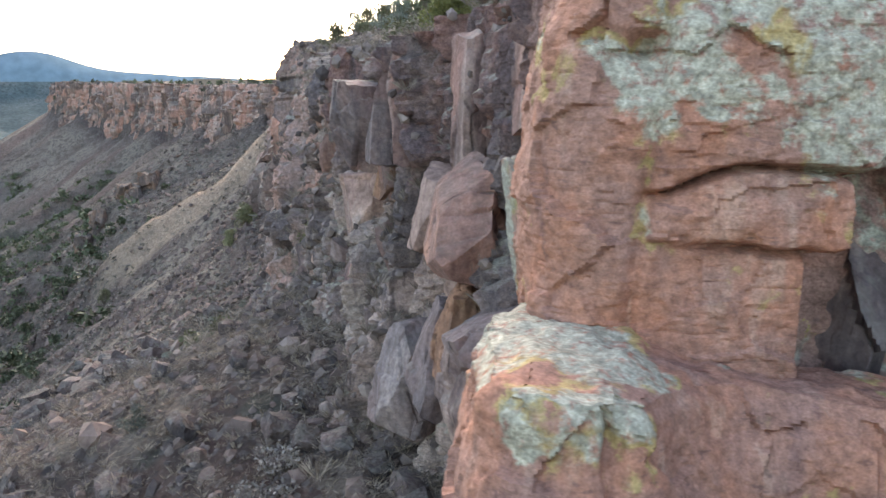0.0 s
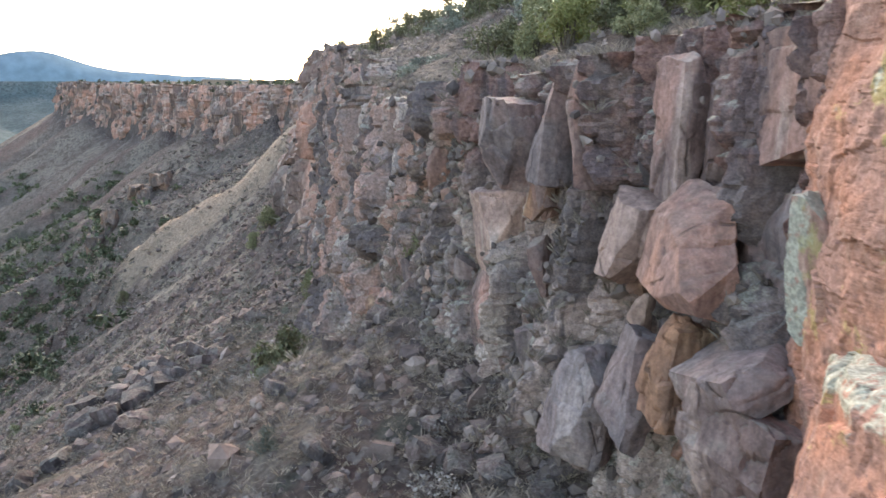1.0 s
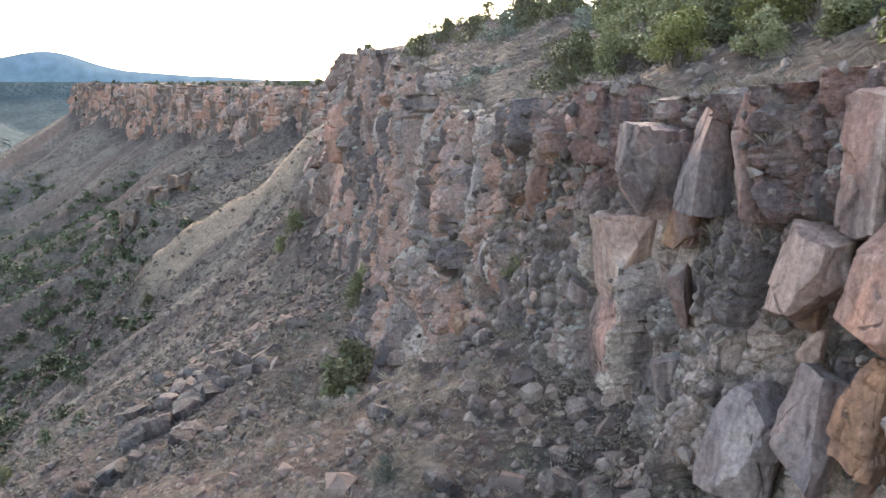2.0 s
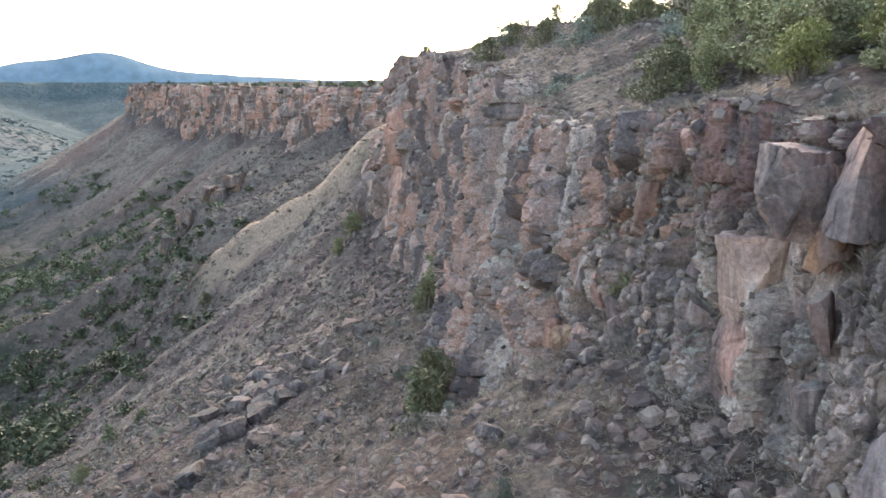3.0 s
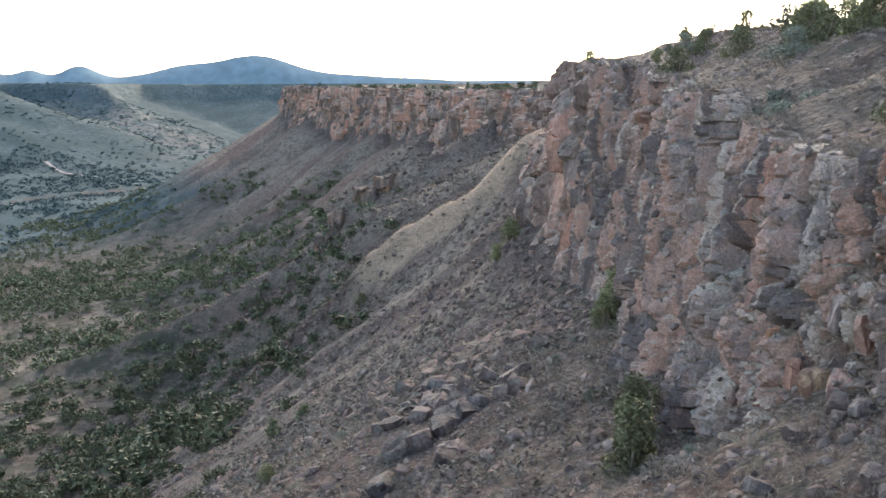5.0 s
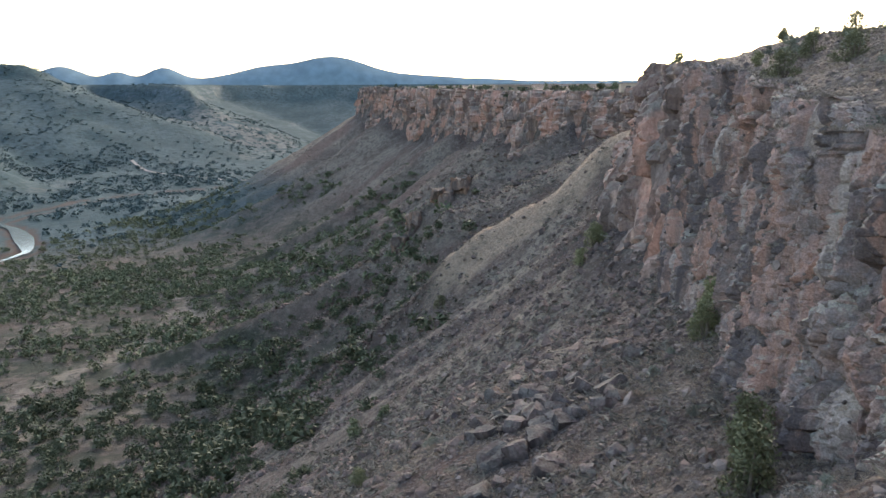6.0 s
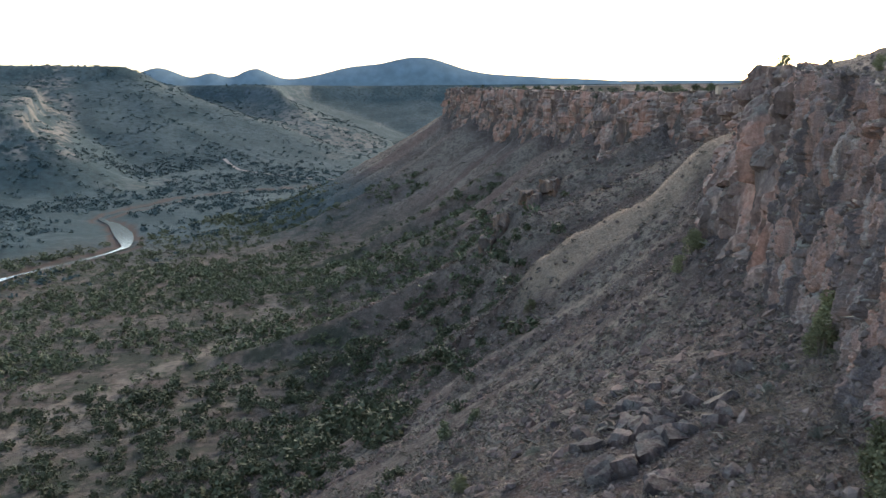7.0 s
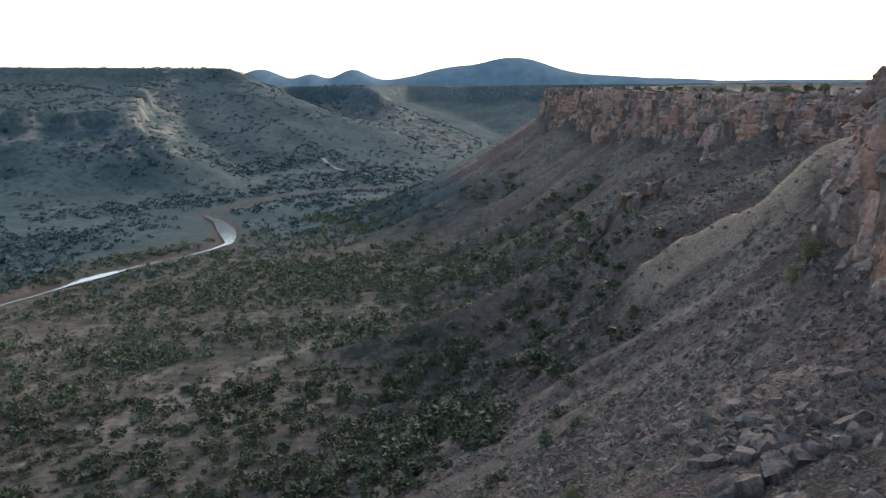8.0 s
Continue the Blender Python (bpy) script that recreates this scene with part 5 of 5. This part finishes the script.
order = np.argsort(np.hypot(x + 19, y))
thick = dense[ok][order]
x, y, z = x[order], y[order], z[order]
near = 90
for k in range(min(near, len(x))):
    plant(FAR_JUNIPERS, x[k], y[k], prng.uniform(2.2, 4.6), "dark green juniper on the brushy valley floor", "tree", "valley junipers", prng, z[k])


def shrub_unit(seed, leaves, leaf):
    rng = np.random.RandomState(seed)
    blobs = [(rng.normal(0, 0.2), rng.normal(0, 0.2), rng.uniform(0.25, 0.55), 0.34, 0.28) for _ in range(4)]
    return leaf_cloud(rng, blobs, leaves, leaf)


def brush_unit(seed, leaves=60, leaf=0.15, narrow=0.13):
    rng = np.random.RandomState(seed)
    blobs = [(rng.normal(0, 0.25), rng.normal(0, 0.25), rng.uniform(0.15, 0.4), 0.28, 0.22) for _ in range(4)]
    return leaf_cloud(rng, blobs, leaves, leaf, narrow)


s = Shade("slope_brush", 0.9, 0.1)
M_SLOPEBRUSH = s.done(s.mix(s.island(), (0.06, 0.055, 0.044), (0.185, 0.163, 0.132)))
LOW_BRUSH = [brush_unit(650 + k) for k in range(6)]
s = Shade("low_brush", 0.9, 0.1)
M_LOWBRUSH = s.done(s.mix(s.island(), (0.11, 0.088, 0.07), (0.28, 0.23, 0.18)))
bx, by, bz, rng = two_reaches(5200, 10, 905)
scatter_stuff("low_brush", "low grey-brown brush over the talus and ledges", "brush", M_LOWBRUSH, LOW_BRUSH, bx, by, bz, np.clip(np.exp(rng.normal(-0.45, 0.35, len(bx))) * (1 + by / 200), 0.3, 2.0), rng, 0.05, 0.8, 0.1)
fx, fy, fz, frng = scatter_points(14000, (40, 480), (0.5, 150), 977, 0.9)
hx, hy, hz, _ = scatter_points(4500, (34, 170), (24, 115), 979, 0.9)
fx, fy, fz = np.concatenate([fx, hx]), np.concatenate([fy, hy]), np.concatenate([fz, hz])
fx, fy, fz = ridge_free(fx, fy, fz, frng, 0.3)
FAR_BRUSH = [brush_unit(670 + k, 16, 0.26, 0.4) for k in range(6)]
scatter_stuff("slope_brush", "grey-brown and olive brush dotting the long talus slope", "brush", M_SLOPEBRUSH, FAR_BRUSH, fx, fy, fz, np.clip(np.exp(frng.normal(-0.15, 0.35, len(fx))) * (1 + fy / 260), 0.4, 3.0), frng, 0.05, 0.75, 0.1)
mx, my = rng.uniform(-9, 24, 5200), rng.uniform(16, 120, 5200)
mz, md, _, _ = ground_height(mx, my)
ok = md < -2.4 - lean(my)
scatter_stuff("mesa_brush", "low grey brush and dry grass on the mesa top", "brush", M_LOWBRUSH, LOW_BRUSH + TUFTS, mx[ok], my[ok], mz[ok], rng.uniform(0.25, 0.75, ok.sum()), rng, 0.0, 0.8, 0.1)

mx, my = rng.uniform(-14, 14, 5200), rng.uniform(16, 120, 5200)
mz, md, _, _ = ground_height(mx, my)
ok = md < -1.6 - lean(my)
scatter_stuff("mesa_stones", "grey stones lying about on the mesa top", "stones", M_STONE, STONES, mx[ok], my[ok], mz[ok], np.clip(np.exp(rng.normal(-1.3, 0.5, ok.sum())), 0.1, 0.9), rng, 0.1, 0.8)


def on_ledges(ledge, count, seed):
    r = np.random.RandomState(seed)
    ledge = ledge[r.choice(len(ledge), count)]
    return ledge + r.normal(0, 0.12, ledge.shape) * np.array((1, 1, 0.2))


L = np.concatenate([on_ledges(LEDGES[0], 2600, 41), on_ledges(LEDGES[1], 2200, 42), on_ledges(LEDGES[2], 500, 43), on_ledges(LEDGES[3], 700, 44)])
scatter_stuff("ledge_brush", "dry grass and low brush growing on the cliff ledges", "brush", M_LOWBRUSH, [brush_unit(655 + k, 40, 0.15) for k in range(4)] + TUFTS, L[:, 0], L[:, 1], L[:, 2], rng.uniform(0.2, 0.65, len(L)) * (1 + L[:, 1] / 150), rng, 0.05, 0.8, 0.1)
L = np.concatenate([on_ledges(LEDGES[0], 2200, 45), on_ledges(LEDGES[1], 2000, 46), on_ledges(LEDGES[2], 400, 47), on_ledges(LEDGES[3], 500, 48)])
scatter_stuff("ledge_stones", "loose stones lying on the cliff ledges and rim", "stones", M_STONE, STONES, L[:, 0], L[:, 1], L[:, 2], rng.uniform(0.06, 0.3, len(L)) * (1 + L[:, 1] / 60), rng, 0.1)

FAR_CLUMPS = [brush_unit(690 + k, 14, 0.3, 1.0) for k in range(6)]
# Leaves bluish and low in contrast: haze painted into the woods' colour.
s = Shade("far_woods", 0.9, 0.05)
M_HAZYWOODS = s.done(s.mix(s.island(), (0.045, 0.068, 0.068), (0.075, 0.102, 0.10)))
wx, wy = -np.concatenate([rng.uniform(420, 1900, 11000), rng.uniform(480, 1000, 6000)]), np.concatenate([rng.uniform(250, 2300, 11000), rng.uniform(200, 1250, 6000)])
wz, _, _, wr = ground_height(wx, wy)
ok = ((wr > 22) | ((wr < -16) & (wz < 25) & (np.hypot(wx, wy) > 560))) & (fbm(np.stack([wx / 110, wy / 110, wz / 60], 1), 3, 520) + rng.uniform(-0.5, 0.5, 17000) > -0.15) & (np.hypot(wx, wy) < 2400)
scatter_stuff("far_woods", "dark pinyon and juniper woods across the river, tinted blue for haze", "woods", M_HAZYWOODS, FAR_CLUMPS, wx[ok], wy[ok], wz[ok], rng.uniform(3.5, 7.5, ok.sum()), rng, 0.05, 0.7, 0.05)

x, y, z = x[near:], y[near:], z[near:]
size = np.clip(np.exp(prng.normal(1.2, 0.4, len(x))) * (1 + 0.25 * thick[near:]), 1.6, 8.0)
far_off = np.hypot(x + 19, y) > 330
for kind, label, leaves, leaf, part_of in (("valley_trees", "olive-green junipers on the nearer valley floor", 120, 0.11, ~far_off), ("valley_brush", "dark junipers and brush on the valley floor", 44, 0.15, far_off)):
    scatter_stuff(kind, label, "brush", M_FARTREE, [shrub_unit(600 + k, leaves, leaf) for k in range(6)], x[part_of], y[part_of], z[part_of], size[part_of], prng, 0.05, 0.9, 0.1)

gx, gy = -prng.uniform(50, 520, 11000), prng.uniform(60, 760, 11000)
gz, gd, _, gr = ground_height(gx, gy)
ok = (gz < 64) & (np.abs(gr) > 9) & (gd > 25) & (gr < 60)
s = Shade("valley_scrub", 0.9, 0.1)
M_SCRUB = s.done(s.mix(s.island(), (0.045, 0.046, 0.034), (0.125, 0.112, 0.086)))
scatter_stuff("valley_scrub", "low grey-green sagebrush between the valley junipers", "brush", M_SCRUB, FAR_BRUSH, gx[ok], gy[ok], gz[ok], np.clip(np.exp(prng.normal(0.55, 0.4, ok.sum())), 0.8, 4.0), prng, 0.05, 0.7, 0.1)


# ---- houses on the mesa ----
def box(w, d, h, bevel=0.06):
    bm = bmesh.new()
    bmesh.ops.create_cube(bm, size=1.0)
    bmesh.ops.scale(bm, vec=(w, d, h), verts=bm.verts)
    bmesh.ops.bevel(bm, geom=list(bm.edges), offset=min(bevel, 0.3 * min(w, d, h)), segments=2, affect="EDGES")
    return bm


def piece(name, bm, material, parent, at, label=""):
    me = bpy.data.meshes.new(name)
    bm.to_mesh(me)
    bm.free()
    me.materials.append(material)
    ob = part(name, me, parent, label)
    ob.location = at
    return ob


def house(x, y, turn, w, d, h, label, windows):
    z = float(ground_height(np.array([x]), np.array([y]))[0][0])
    root = new("adobe_house")
    root.matrix_basis = pose(x, y, z - 0.3, 0, 0, turn)
    t = 0.4
    piece("wall", box(w, t, h), M_ADOBE, root, (0, -d / 2, h / 2))
    piece("wall", box(w, t, h), M_ADOBE, root, (0, d / 2, h / 2))
    piece("wall", box(t, d - t, h), M_ADOBE, root, (-w / 2 + t / 2, 0, h / 2))
    piece("wall", box(t, d - t, h), M_ADOBE, root, (w / 2 - t / 2, 0, h / 2))
    piece("roof", box(w + 1.2, d + 1.2, 0.28), M_ROOF, root, (0, 0, h + 0.14), "flat pale roof with a projecting edge")
    for k in range(windows):
        wx = w * ((k + 0.5) / windows - 0.5)
        win = piece("window", box(1.7, 0.12, 1.3, 0.02), M_WOOD, root, (wx, -d / 2 - t / 2 - 0.03, h * 0.52))
        piece("pane", box(1.45, 0.06, 1.05, 0.01), M_GLASS, win, (0, -0.06, 0))
        piece("sill", box(1.9, 0.22, 0.1, 0.02), M_ADOBE, win, (0, -0.08, -0.7))
    door = piece("door", box(1.0, 0.12, 2.1, 0.02), M_WOOD, root, (w * 0.5 - 1.3, -d / 2 - t / 2 - 0.03, 1.05))
    piece("handle", box(0.06, 0.08, 0.2, 0.01), M_GLASS, door, (-0.35, -0.09, 0))
    return tagged(root, label, "house", "mesa houses")


house(-137, 520, 25, 20, 9, 3.4, "low adobe house with a flat roof on the far mesa", 4)
house(-101, 465, 20, 9, 7, 3.2, "small pale adobe house beside junipers on the mesa", 2)
house(-42, 305, 12, 14, 8, 3.0, "flat-roofed adobe house half hidden behind the rim", 3)
house(-11, 176, 8, 8, 7, 3.0, "grey flat-roofed house behind bushes near the rim", 3)
house(13, 86, -8, 13, 9, 4.2, "beige adobe house wall above the mesa junipers", 3)
